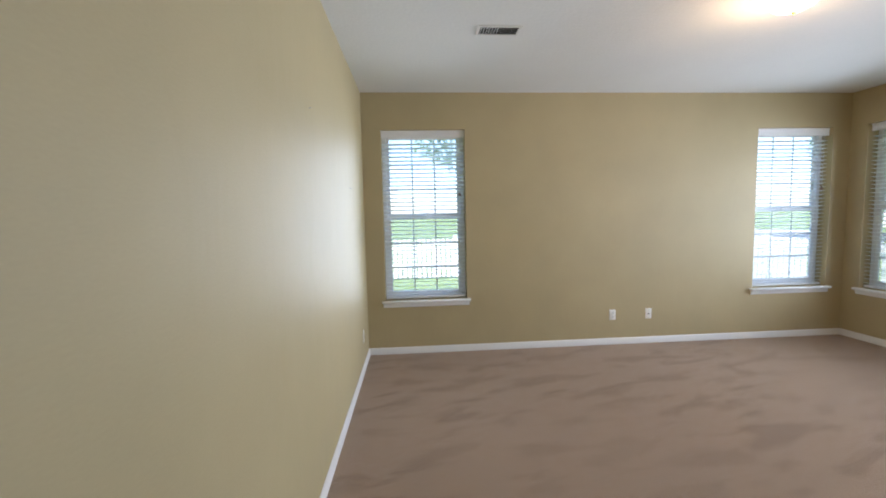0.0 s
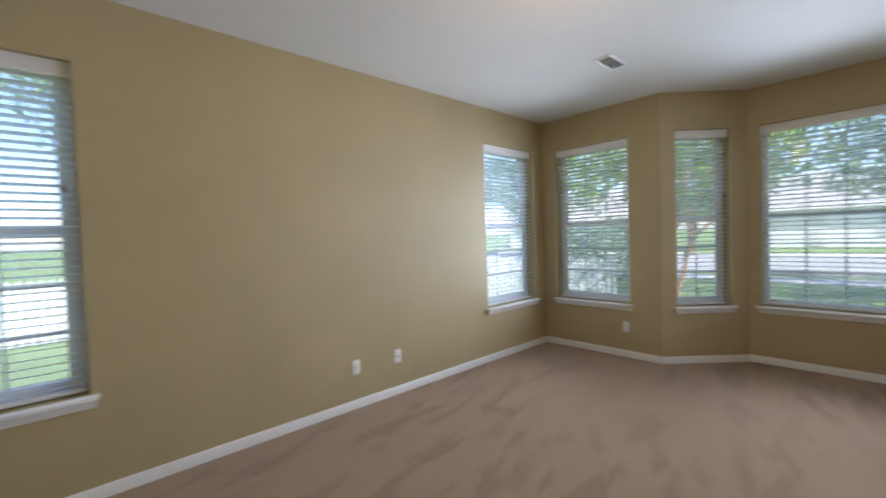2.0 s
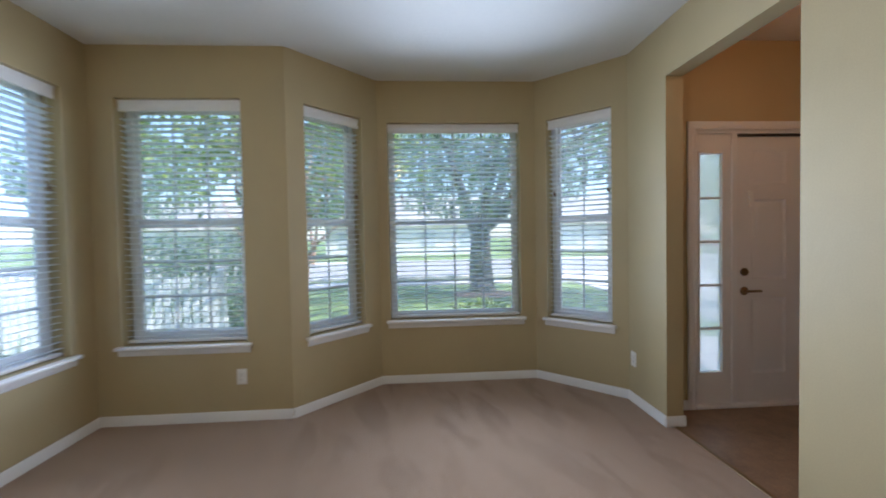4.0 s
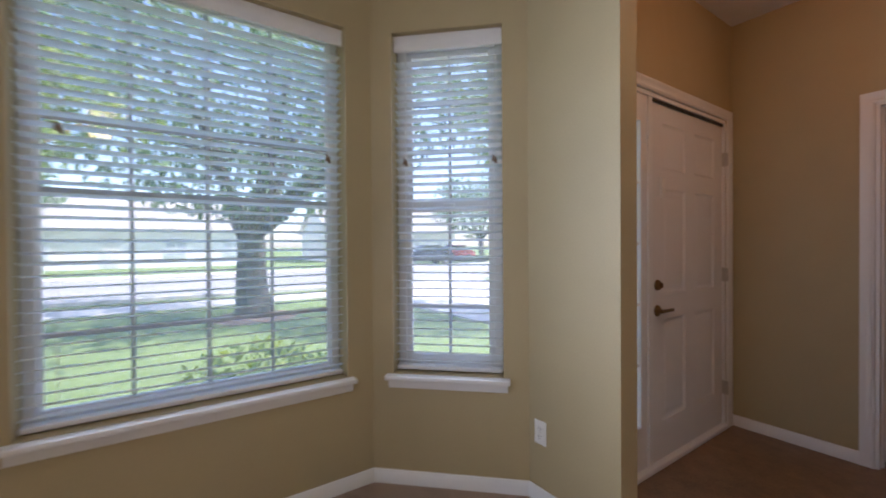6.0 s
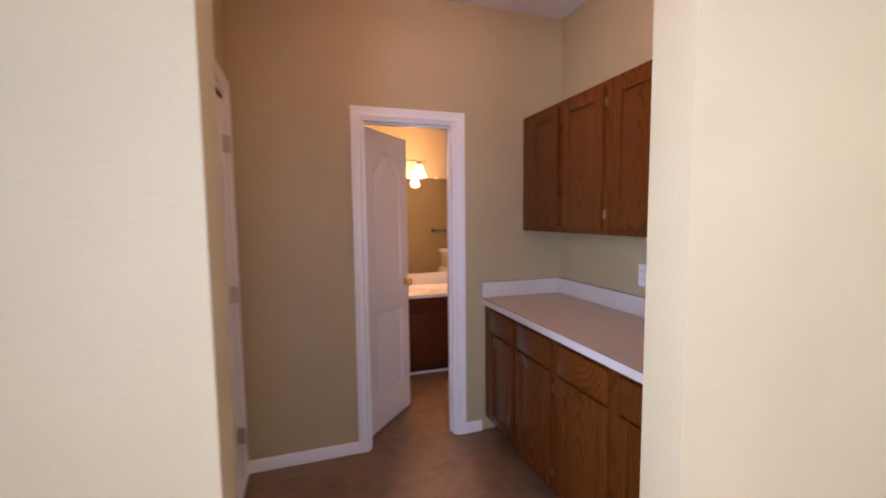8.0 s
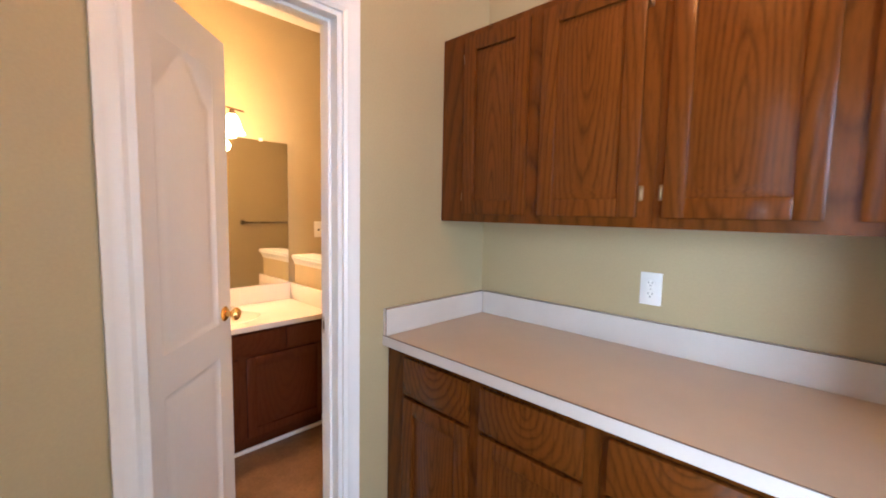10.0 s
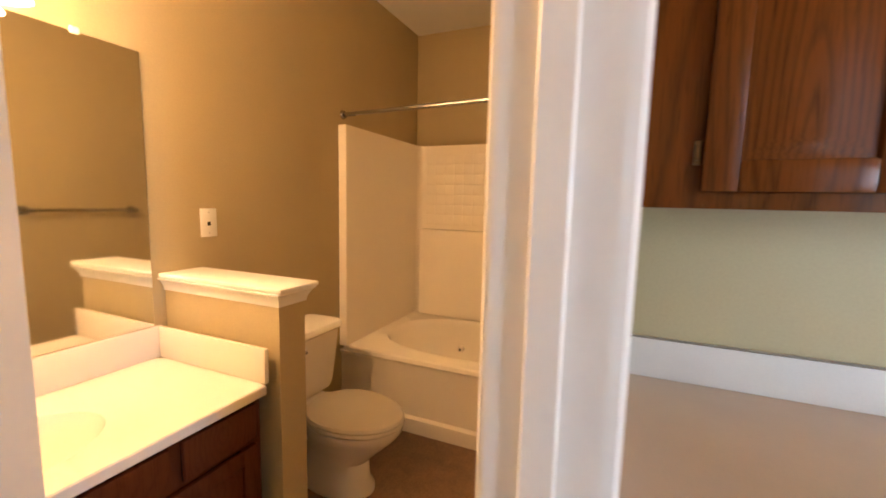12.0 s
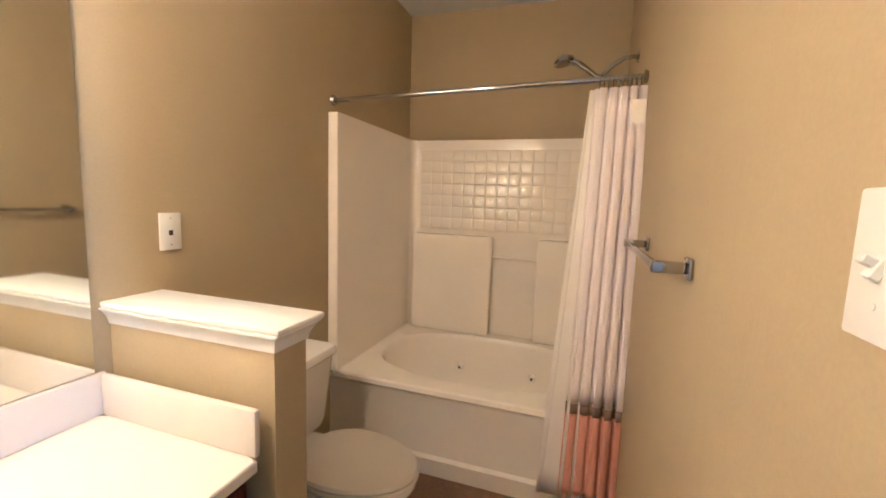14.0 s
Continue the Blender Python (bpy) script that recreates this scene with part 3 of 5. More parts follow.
def door_leaf(parent, w, h, thick, panels, mat, arch=0.0):
    """A moulded door: stiles and rails round recessed panels with raised fields. Local x from the hinge, y through it."""
    bm = bmesh.new()
    core = 0.010
    box(bm, 0.02, core, 0.02, w - 0.02, thick - core, h - 0.02)
    xs = sorted({0.0, w, *(v for p in panels for v in (p[0], p[1]))})
    zs = sorted({0.0, h, *(v for p in panels for v in (p[2], p[3]))})
    for i in range(len(xs) - 1):
        k = 0
        while k < len(zs) - 1:
            inside = lambda j: any(p[0] <= (xs[i] + xs[i + 1]) / 2 <= p[1] and p[2] <= (zs[j] + zs[j + 1]) / 2 <= p[3] for p in panels)
            if inside(k):
                k += 1
                continue
            j = k
            while j < len(zs) - 1 and not inside(j):
                j += 1
            box(bm, xs[i], 0, zs[k], xs[i + 1], thick, zs[j])
            k = j
    bmesh.ops.remove_doubles(bm, verts=bm.verts, dist=1e-5)
    leaf = part("leaf", bm, mat, parent, flat=True)
    for x0, x1, z0, z1 in panels:
        arched = arch and z1 > h * 0.7
        for side in (0, 1):
            n = 16
            rings = []
            for inset, dep in ((0.0, 0.0005), (0.012, 0.008), (0.026, 0.009), (0.045, 0.0035), (0.06, 0.003)):
                y = dep if side == 0 else thick - dep
                ring = [(x0 + inset, y, z0 + inset), (x1 - inset, y, z0 + inset)]
                for k in range(n + 1):
                    u = k / n
                    x = (x1 - inset) + (x0 + inset - x1 + inset) * u
                    up = -arch * (1 - (0.5 - 0.5 * math.cos(2 * math.pi * u)) ** 0.8) if arched else 0
                    ring.append((x, y, z1 - inset + up))
                rings.append(ring)
            bm = bmesh.new()
            vs = loft(bm, rings, (False, True))
            if arched:
                edge = vs[0][2:]
                flat_y = 0.0005 if side == 0 else thick - 0.0005
                corner_r, corner_l = bm.verts.new((x1, flat_y, z1)), bm.verts.new((x0, flat_y, z1))
                half = len(edge) // 2
                for q in range(half):
                    bm.faces.new((corner_r, edge[q], edge[q + 1]))
                for q in range(half, len(edge) - 1):
                    bm.faces.new((corner_l, edge[q], edge[q + 1]))
                bm.faces.new((corner_r, edge[half], corner_l))
            part("panel", bm, mat, leaf)
    return leaf


def door_knob(parent, x, z, thick, mat):
    """A turned door knob with its rose on both faces."""
    for side in (-1, 1):
        y = -0.0005 if side < 0 else thick + 0.0005
        m = pose(x, y, z, 90 if side < 0 else -90)
        bm = bmesh.new()
        lathe(bm, [(0.0, 0.0), (0.029, 0.0), (0.029, 0.004), (0.022, 0.010), (0.012, 0.013), (0.010, 0.026), (0.017, 0.030), (0.0245, 0.038), (0.0255, 0.047), (0.020, 0.056), (0.011, 0.060), (0.0, 0.061)], 24, m)
        bmesh.ops.remove_doubles(bm, verts=bm.verts, dist=1e-5)
        part("knob", bm, mat, parent, "polished brass knob")


def hinge(parent, x, y, z, mat):
    bm = bmesh.new()
    tube(bm, (x, y, z - 0.045), (x, y, z + 0.045), 0.006, n=10)
    tube(bm, (x, y, z + 0.045), (x, y, z + 0.052), 0.004, n=8)
    box(bm, x - 0.0015, y, z - 0.044, x + 0.0015, y + 0.035, z + 0.044)
    part("hinge", bm, mat, parent, "steel butt hinge")


# bathroom doorway and its open door
door_frame = thing("door_1", mb, "white cased bathroom doorway", "door frame", kind="structure")
d0, d1 = BD0 - TUB_X, BD1 - TUB_X
casing(mb, d0 - 0.002, d1 + 0.002, BD_TOP, door_frame)
casing(mb, d0 - 0.002, d1 + 0.002, BD_TOP, door_frame, BATH_IN - BATH_Y, -1)
bm = bmesh.new()
TH = BATH_IN - BATH_Y
for a, b in ((d0 - 0.001, d0 + 0.016), (d1 - 0.016, d1 + 0.001)):
    box(bm, a, TH - 0.001, 0, b, 0.001, BD_TOP + 0.001)
box(bm, d0 + 0.016, TH - 0.001, BD_TOP - 0.016, d1 - 0.016, 0.001, BD_TOP + 0.001)
part("jamb", bm, M_TRIM, door_frame)
bm = bmesh.new()
for a, b in ((d0 + 0.016, d0 + 0.027), (d1 - 0.027, d1 - 0.016)):
    box(bm, a, TH + 0.036, 0, b, TH + 0.07, BD_TOP - 0.016, 0.002)
box(bm, d0 + 0.027, TH + 0.036, BD_TOP - 0.027, d1 - 0.027, TH + 0.07, BD_TOP - 0.016, 0.002)
part("door_stop", bm, M_TRIM, door_frame)
bm = bmesh.new()
box(bm, d0 + 0.0165, TH + 0.004, 0.94, d0 + 0.0185, TH + 0.034, 1.0, 0.0005)
plate = part("strike_plate", bm, M_STEEL, door_frame, "worn steel strike plate")
bm = bmesh.new()
box(bm, d0 + 0.0186, TH + 0.012, 0.955, d0 + 0.0192, TH + 0.028, 0.985)
part("latch_hole", bm, M_DARK, plate)
LEAF_W, LEAF_H, LEAF_T = 0.545, 2.0, 0.035
bath_door = thing("interior_door", pose(BD1 - 0.02, BATH_IN - 0.004, 0.012, 0, 0, BATH_DOOR_ANGLE), "white moulded two-panel door with arched top panel, standing open", "door")
door_leaf(bath_door, LEAF_W, LEAF_H, LEAF_T, [(0.1, LEAF_W - 0.1, 0.21, 0.80), (0.1, LEAF_W - 0.1, 0.93, 1.87)], M_DOOR, 0.13)
door_knob(bath_door, LEAF_W - 0.055, 0.962, LEAF_T, M_BRASS)
for z in (0.25, 1.0, 1.78):
    hinge(bath_door, -0.004, LEAF_T + 0.003, z, M_STEEL)

# front door unit: sidelight and six-panel door
mf = run((HALL_X, BATH_Y), (HALL_X, OPEN_Y - 0.12))
f0, f1 = FD0 - BATH_Y, FD1 - BATH_Y
SPLIT = -4.745 - BATH_Y
entry = thing("door_2", mf, "white front door frame with a narrow five-pane sidelight", "door frame", kind="structure")
casing(mf, f0, f1, FD_TOP, entry)
bm = bmesh.new()
box(bm, f0 + 0.0, -0.13, 0.03, f0 + 0.025, -0.001, FD_TOP, 0.002)
box(bm, f1 - 0.025, -0.13, 0.03, f1, -0.001, FD_TOP, 0.002)
box(bm, f0 + 0.025, -0.13, FD_TOP - 0.025, f1 - 0.025, -0.001, FD_TOP, 0.002)
box(bm, SPLIT - 0.012, -0.13, 0.03, SPLIT + 0.03, -0.001, FD_TOP - 0.025, 0.002)
part("jamb", bm, M_TRIM, entry)
bm = bmesh.new()
box(bm, f0, -0.155, -0.001, f1, 0.02, 0.028, 0.006, 2)
part("threshold", bm, M_TRIM, entry, "pale door sill")
sa, sb = SPLIT + 0.03, f1 - 0.025
ga, gb, gz0, gz1 = -4.640 - BATH_Y, -4.468 - BATH_Y, 0.275, 1.925
bm = bmesh.new()
box(bm, sa, -0.05, 0.03, ga, -0.012, FD_TOP - 0.025)
box(bm, gb, -0.05, 0.03, sb, -0.012, FD_TOP - 0.025)
box(bm, ga, -0.05, 0.03, gb, -0.012, gz0)
box(bm, ga, -0.05, gz1, gb, -0.012, FD_TOP - 0.025)
light = part("sidelight", bm, M_DOOR, entry, flat=True)
bm = bmesh.new()
for q in ((ga - 0.018, gz0 - 0.018, ga, gz1 + 0.018), (gb, gz0 - 0.018, gb + 0.018, gz1 + 0.018), (ga, gz0 - 0.018, gb, gz0), (ga, gz1, gb, gz1 + 0.018)):
    box(bm, q[0], -0.014, q[1], q[2], -0.004, q[3], 0.003)
part("glazing_bead", bm, M_DOOR, light)
for k in range(5):
    za, zb = gz0 + (gz1 - gz0) * k / 5, gz0 + (gz1 - gz0) * (k + 1) / 5
    bm = bmesh.new()
    box(bm, ga, -0.033, za + 0.004, gb, -0.029, zb - 0.004)
    part("pane", bm, M_FROST, light, flat=True).visible_shadow = False
    if k:
        bm = bmesh.new()
        box(bm, ga, -0.04, za - 0.009, gb, -0.012, za + 0.009, 0.003)
        part("muntin", bm, M_DOOR, light)
lamp = new("sidelight_daylight", bpy.data.lights.new("sidelight_daylight", "AREA"))
lamp.data.shape, lamp.data.size, lamp.data.size_y = "RECTANGLE", gb - ga, gz1 - gz0
lamp.data.energy, lamp.data.color, lamp.data.spread = SIDELIGHT_POWER, WINDOW_TINT, radians(130)
lamp.matrix_world = mf @ look(((ga + gb) / 2, -0.002, (gz0 + gz1) / 2), ((ga + gb) / 2, 3, (gz0 + gz1) / 2))
# dark strip along the top edge of the front door
bm = bmesh.new()
box(bm, f0 + 0.03, -0.012, FD_TOP - 0.046, SPLIT - 0.02, -0.004, FD_TOP - 0.027, 0.002)
part("dark_strip", bm, M_DARK, entry, "dark strip along the door head")
dw, dh = SPLIT - 0.012 - f0 - 0.025 - 0.006, FD_TOP - 0.025 - 0.034
front = thing("front_door", mf @ pose(f0 + 0.028, -0.058, 0.031), "white six-panel front door with antique brass hardware, closed", "door")
pw = (dw - 0.12 * 3) / 2
cols = ((0.12, 0.12 + pw), (0.24 + pw, 0.24 + 2 * pw))
door_leaf(front, dw, dh, 0.044, [(a, b, lo, hi) for a, b in cols for lo, hi in ((0.22, 0.80), (0.94, 1.55), (1.66, 1.92))], M_DOOR)
bm = bmesh.new()
lx, lz = dw - 0.06, 0.855
lathe(bm, [(0, 0), (0.032, 0), (0.032, 0.006), (0.026, 0.012), (0.012, 0.016), (0.011, 0.04), (0, 0.042)], 24, pose(lx, 0.045, lz, -90))
box(bm, lx - 0.11, 0.075, lz - 0.009, lx + 0.012, 0.09, lz + 0.009, 0.005, 2)
bmesh.ops.remove_doubles(bm, verts=bm.verts, dist=1e-5)
part("lever_handle", bm, M_OLDBRASS, front, "antique brass lever")
bm = bmesh.new()
lathe(bm, [(0, 0), (0.03, 0), (0.03, 0.008), (0.025, 0.016), (0.012, 0.018), (0, 0.018)], 24, pose(lx, 0.045, 1.0, -90))
box(bm, lx - 0.004, 0.06, 0.985, lx + 0.004, 0.08, 1.015, 0.002)
part("deadbolt", bm, M_OLDBRASS, front, "antique brass deadbolt")
bm = bmesh.new()
box(bm, dw - 0.125, 0.0452, 1.49, dw - 0.085, 0.062, 1.61, 0.004, 2)
part("door_chime", bm, M_PLATE, front, "small white plastic sensor")
for z in (0.25, 1.02, 1.8):
    hinge(front, -0.002, 0.047, z, M_STEEL)

# ---- living room fixtures ----
def outlet(m, label, face="duplex"):
    """A wall plate; x across, z up, y out of the wall, origin at its middle."""
    w = thing("wall_outlet" if face != "jack" else "wall_jack", m, label, "outlet" if face != "jack" else "wall plate", "wall plates")
    bm = bmesh.new()
    box(bm, -0.036, 0.0006, -0.058, 0.036, 0.006, 0.058, 0.0025, 2)
    part("cover_plate", bm, M_PLATE, w)
    if face == "duplex":
        for z in (-0.02, 0.02):
            bm = bmesh.new()
            lathe(bm, [(0, 0.0), (0.0165, 0.0), (0.0165, 0.0025), (0.0155, 0.0032), (0, 0.0032)], 20, pose(0, 0.0058, z, -90))
            bmesh.ops.remove_doubles(bm, verts=bm.verts, dist=1e-5)
            socket = part("socket", bm, M_PLATE, w)
            bm = bmesh.new()
            for x in (-0.0065, 0.0065):
                box(bm, x - 0.0011, 0.0088, z - 0.001, x + 0.0011, 0.0094, z + 0.008)
            tube(bm, (0, 0.0088, z - 0.008), (0, 0.0094, z - 0.008), 0.0024, n=10)
            part("slots", bm, M_DARK, socket)
    elif face == "jack":
        bm = bmesh.new()
        box(bm, -0.007, 0.0056, -0.012, 0.007, 0.0066, 0.004)
        part("port", bm, M_DARK, w)
    bm = bmesh.new()
    for z in ((-0.042, 0.042) if face != "duplex" else (0,)):
        tube(bm, (0, 0.0055, z), (0, 0.0068, z), 0.003, n=10)
    part("screw", bm, M_STEEL, w)
    return w


outlet(pose(2.714, 0, 0.338, 0, 0, 180), "white duplex outlet low on the long wall")
outlet(pose(3.133, 0, 0.338, 0, 0, 180), "white wall plate beside a duplex outlet", "jack")
outlet(pose(5.48, -1.02, 0.33, 0, 0, 90), "white duplex outlet under a window")
outlet(pose(5.485, OPEN_Y, 0.345), "white duplex outlet beside the bay")
outlet(pose(0, -0.43, 0.335, 0, 0, -90), "white duplex outlet by the room's corner")


def ceiling_vent(x, y, turn, label):
    """A stamped steel register with angled louvres in two banks."""
    w = thing("ceiling_vent", pose(x, y, CEIL, 0, 0, turn), label, "ceiling vent", "ceiling vents")
    L, W = 0.155, 0.075
    bm = bmesh.new()
    for q in ((-L, -W, L, -W + 0.022), (-L, W - 0.022, L, W), (-L, -W + 0.022, -L + 0.022, W - 0.022), (L - 0.022, -W + 0.022, L, W - 0.022)):
        box(bm, q[0], q[1], -0.008, q[2], q[3], -0.0008, 0.0025)
    part("frame", bm, M_VENT, w)
    bm = bmesh.new()
    box(bm, -L + 0.02, -W + 0.02, -0.0024, L - 0.02, W - 0.02, -0.0012)
    part("backing", bm, M_DARK, w)
    for k in range(14):
        xk = -L + 0.03 + k * (2 * L - 0.06) / 13
        a = 0.003 if k < 7 else -0.003
        bm = bmesh.new()
        vs = [bm.verts.new(v) for v in ((xk, -W + 0.022, -0.0026), (xk, W - 0.022, -0.0026), (xk + a, W - 0.022, -0.0075), (xk + a, -W + 0.022, -0.0075))]
        f = bm.faces.new(vs)
        bmesh.ops.solidify(bm, geom=[f], thickness=0.0012)
        part("slat", bm, M_VENT, w)
    return w


ceiling_vent(1.14, -1.43, 0, "white steel ceiling register near the side wall")
ceiling_vent(4.353, -1.42, 0, "white steel ceiling register near the bay")

def flush_light(x, y, label):
    """A flush ceiling light: enamelled pan, glass dome, finial."""
    dome = thing("ceiling_light", pose(x, y, CEIL), label, "ceiling light", "ceiling lights")
    for name, prof, mat, n in (
        ("pan", [(0.0, -0.001), (0.135, -0.001), (0.14, -0.01), (0.136, -0.022), (0.128, -0.024), (0.0, -0.024)], M_PLATE, 40),
        ("shade", [(0.133, -0.025), (0.136, -0.04), (0.126, -0.07), (0.1, -0.097), (0.062, -0.115), (0.025, -0.123), (0.0, -0.124)], M_DOME, 40),
        ("finial", [(0.0, -0.1245), (0.012, -0.126), (0.014, -0.131), (0.008, -0.137), (0.006, -0.142), (0.0, -0.145)], M_BRASS, 16),
    ):
        bm = bmesh.new()
        lathe(bm, prof, n)
        bmesh.ops.remove_doubles(bm, verts=bm.verts, dist=1e-5)
        part(name, bm, mat, dome)


flush_light(2.78, -2.0, "flush ceiling light with lit frosted glass dome")
flush_light(4.3, -4.75, "flush ceiling light over the entry cabinets, lit")

for x, y, z, turn in ((0.0, -2.19, 2.04, -90), (0.0, -0.95, 1.72, -90), (2.83, 0.0, 2.72, 180)):
    bm = bmesh.new()
    tube(bm, (0, 0.0004, 0), (0, 0.012, 0.002), 0.0016, n=8)
    tube(bm, (0, 0.012, 0.002), (0, 0.0135, 0.002), 0.0042, n=10)
    solid("wall_nail", bm, M_STEEL, "small steel picture nail driven into the wall", "nail", "nails", m=pose(x, y, z, 0, 0, turn))


# ---- entry cabinets ----
def raised_door(parent, name, y0, y1, z0, z1, x, mat, arch=False):
    """A framed cabinet door with a raised panel, on the plane x, facing +x."""
    t, rail = 0.019, 0.055
    bm = bmesh.new()
    for a, b, c, d in ((y0, y0 + rail, z0, z1), (y1 - rail, y1, z0, z1), (y0 + rail, y1 - rail, z0, z0 + rail), (y0 + rail, y1 - rail, z1 - rail, z1)):
        box(bm, x, a, c, x + t, b, d, 0.003, 2)
    d = part(name, bm, mat, parent)
    bm = bmesh.new()
    rings = []
    for inset, dep in ((-0.004, 0.008), (0.004, 0.008), (0.03, 0.015), (0.034, 0.016)):
        a, b, c, e = y0 + rail + inset, y1 - rail - inset, z0 + rail + inset, z1 - rail - inset
        rings.append([(x + dep, a, c), (x + dep, b, c), (x + dep, b, e), (x + dep, a, e)])
    loft(bm, rings, (False, True))
    part("raised_panel", bm, mat, d)
    return d


def slab_drawer(parent, y0, y1, z0, z1, x, mat):
    bm = bmesh.new()
    box(bm, x, y0, z0, x + 0.019, y1, z1, 0.005, 2)
    return part("drawer_front", bm, mat, parent)


def cab_hinge(parent, x, y, z):
    bm = bmesh.new()
    box(bm, x + 0.0005, y - 0.006, z - 0.022, x + 0.004, y + 0.006, z + 0.022, 0.001)
    tube(bm, (x + 0.006, y, z - 0.014), (x + 0.006, y, z + 0.014), 0.004, n=8)
    part("hinge", bm, M_OLDBRASS, parent, "small brass cabinet hinge")


END_Y = OPEN_Y - 0.125
BASE_X, UP_X = CAB_X + 0.575, CAB_X + 0.295
Y_START = BATH_Y + 0.003
SPLIT_Y = -4.942


def base_unit(y0, y1, doors, label):
    """A base cabinet with drawers over doors; y0 is its end nearer the bathroom wall."""
    w = thing("base_cabinet", Matrix(), label, "cabinet", "base cabinets")
    bm = bmesh.new()
    box(bm, CAB_X + 0.002, y0, 0.1, BASE_X - 0.02, y1, 0.872)
    part("body", bm, M_OAK, w, flat=True)
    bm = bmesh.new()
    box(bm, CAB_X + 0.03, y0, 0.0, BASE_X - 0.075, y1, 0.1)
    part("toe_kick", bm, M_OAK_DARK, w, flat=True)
    bm = bmesh.new()
    ys = [y0, *(v for d in doors for v in (d[0] + 0.012, d[1] - 0.012)), y1]
    for a, b in zip(ys[::2], ys[1::2]):
        box(bm, BASE_X - 0.02, a, 0.1, BASE_X, b, 0.872)
    for d in doors:
        for c, e in ((0.1, 0.14), (0.69, 0.725), (0.845, 0.872)):
            box(bm, BASE_X - 0.019, d[0] + 0.012, c, BASE_X - 0.001, d[1] - 0.012, e)
    part("face_frame", bm, M_OAK, w, flat=True)
    for a, b, side in doors:
        slab_drawer(w, a, b, 0.715, 0.852, BASE_X + 0.001, M_OAK)
        d = raised_door(w, "door", a, b, 0.128, 0.7, BASE_X + 0.001, M_OAK)
        for z in (0.2, 0.62):
            cab_hinge(d, BASE_X, a - 0.008 if side < 0 else b + 0.008, z)
    return w


def upper_unit(y0, y1, doors, label):
    w = thing("wall_cabinet", Matrix(), label, "cabinet", "wall cabinets")
    lo, hi = 1.352, 2.09
    bm = bmesh.new()
    box(bm, CAB_X + 0.002, y0, lo + 0.012, UP_X - 0.02, y1, hi)
    part("body", bm, M_OAK, w, flat=True)
    bm = bmesh.new()
    ys = [y0, *(v for d in doors for v in (d[0] + 0.012, d[1] - 0.012)), y1]
    for a, b in zip(ys[::2], ys[1::2]):
        box(bm, UP_X - 0.02, a, lo, UP_X, b, hi)
    for d in doors:
        for c, e in ((lo, lo + 0.045), (hi - 0.045, hi)):
            box(bm, UP_X - 0.0195, d[0] + 0.012, c, UP_X - 0.001, d[1] - 0.012, e)
    part("face_frame", bm, M_OAK, w, flat=True)
    for a, b, side in doors:
        d = raised_door(w, "door", a, b, lo + 0.03, hi - 0.03, UP_X + 0.001, M_OAK)
        for z in (lo + 0.1, hi - 0.1):
            cab_hinge(d, UP_X, a - 0.008 if side < 0 else b + 0.008, z)
    return w


UPPER_A = ((-5.655, -5.365, -1), (-5.310, -4.985, 1))
UPPER_B = ((-4.915, -4.585, -1), (-4.53, -4.215, 1))
LOWER_A = ((-5.675, -5.36, -1), (-5.315, -4.98, 1))
LOWER_B = ((-4.92, -4.585, -1), (-4.53, -4.215, 1))
base_unit(Y_START, SPLIT_Y, LOWER_A, "stained oak base cabinet with raised-panel doors against the bathroom wall")
base_unit(SPLIT_Y + 0.001, END_Y, LOWER_B, "stained oak base cabinet with raised-panel doors and two drawers")
upper_unit(Y_START, SPLIT_Y, UPPER_A, "stained oak wall cabinet with raised-panel doors against the bathroom wall")
upper_unit(SPLIT_Y + 0.001, END_Y, UPPER_B, "stained oak wall cabinet with raised-panel doors over the counter")

counter = thing("countertop", Matrix(), "beige laminate countertop with square backsplash", "countertop")
TOP_X = CAB_X + 0.602
bm = bmesh.new()
box(bm, CAB_X + 0.002, Y_START, 0.8735, TOP_X, END_Y, 0.912, 0.0015)
part("slab", bm, M_COUNTER, counter)
bm = bmesh.new()
box(bm, TOP_X + 0.0002, Y_START, 0.8745, TOP_X + 0.0022, END_Y, 0.9105)
part("edge_band", bm, M_SPLASH, counter)
bm = bmesh.new()
box(bm, TOP_X - 0.0015, Y_START, 0.9106, TOP_X + 0.0023, END_Y, 0.9128)
part("edge_seam", bm, M_SEAM, counter, "dark laminate seam")
bm = bmesh.new()
box(bm, CAB_X + 0.002, Y_START + 0.02, 0.9125, CAB_X + 0.02, END_Y, 1.016, 0.001)
back = part("backsplash", bm, M_SPLASH, counter)
bm = bmesh.new()
box(bm, CAB_X + 0.0185, Y_START + 0.02, 1.0145, CAB_X + 0.0207, END_Y, 1.0167)
part("edge_seam", bm, M_SEAM, back, "dark laminate seam")
bm = bmesh.new()
box(bm, CAB_X + 0.002, Y_START, 0.9125, TOP_X, Y_START + 0.019, 1.016, 0.001)
side = part("side_splash", bm, M_SPLASH, counter)
bm = bmesh.new()
box(bm, CAB_X + 0.0207, Y_START + 0.0175, 1.0145, TOP_X, Y_START + 0.0197, 1.0167)
box(bm, TOP_X, Y_START + 0.0175, 0.9128, TOP_X + 0.0012, Y_START + 0.0197, 1.0167)
part("edge_seam", bm, M_SEAM, side, "dark laminate seam")
outlet(pose(CAB_X, -5.021, 1.131, 0, 0, -90), "white duplex outlet above the laminate counter")


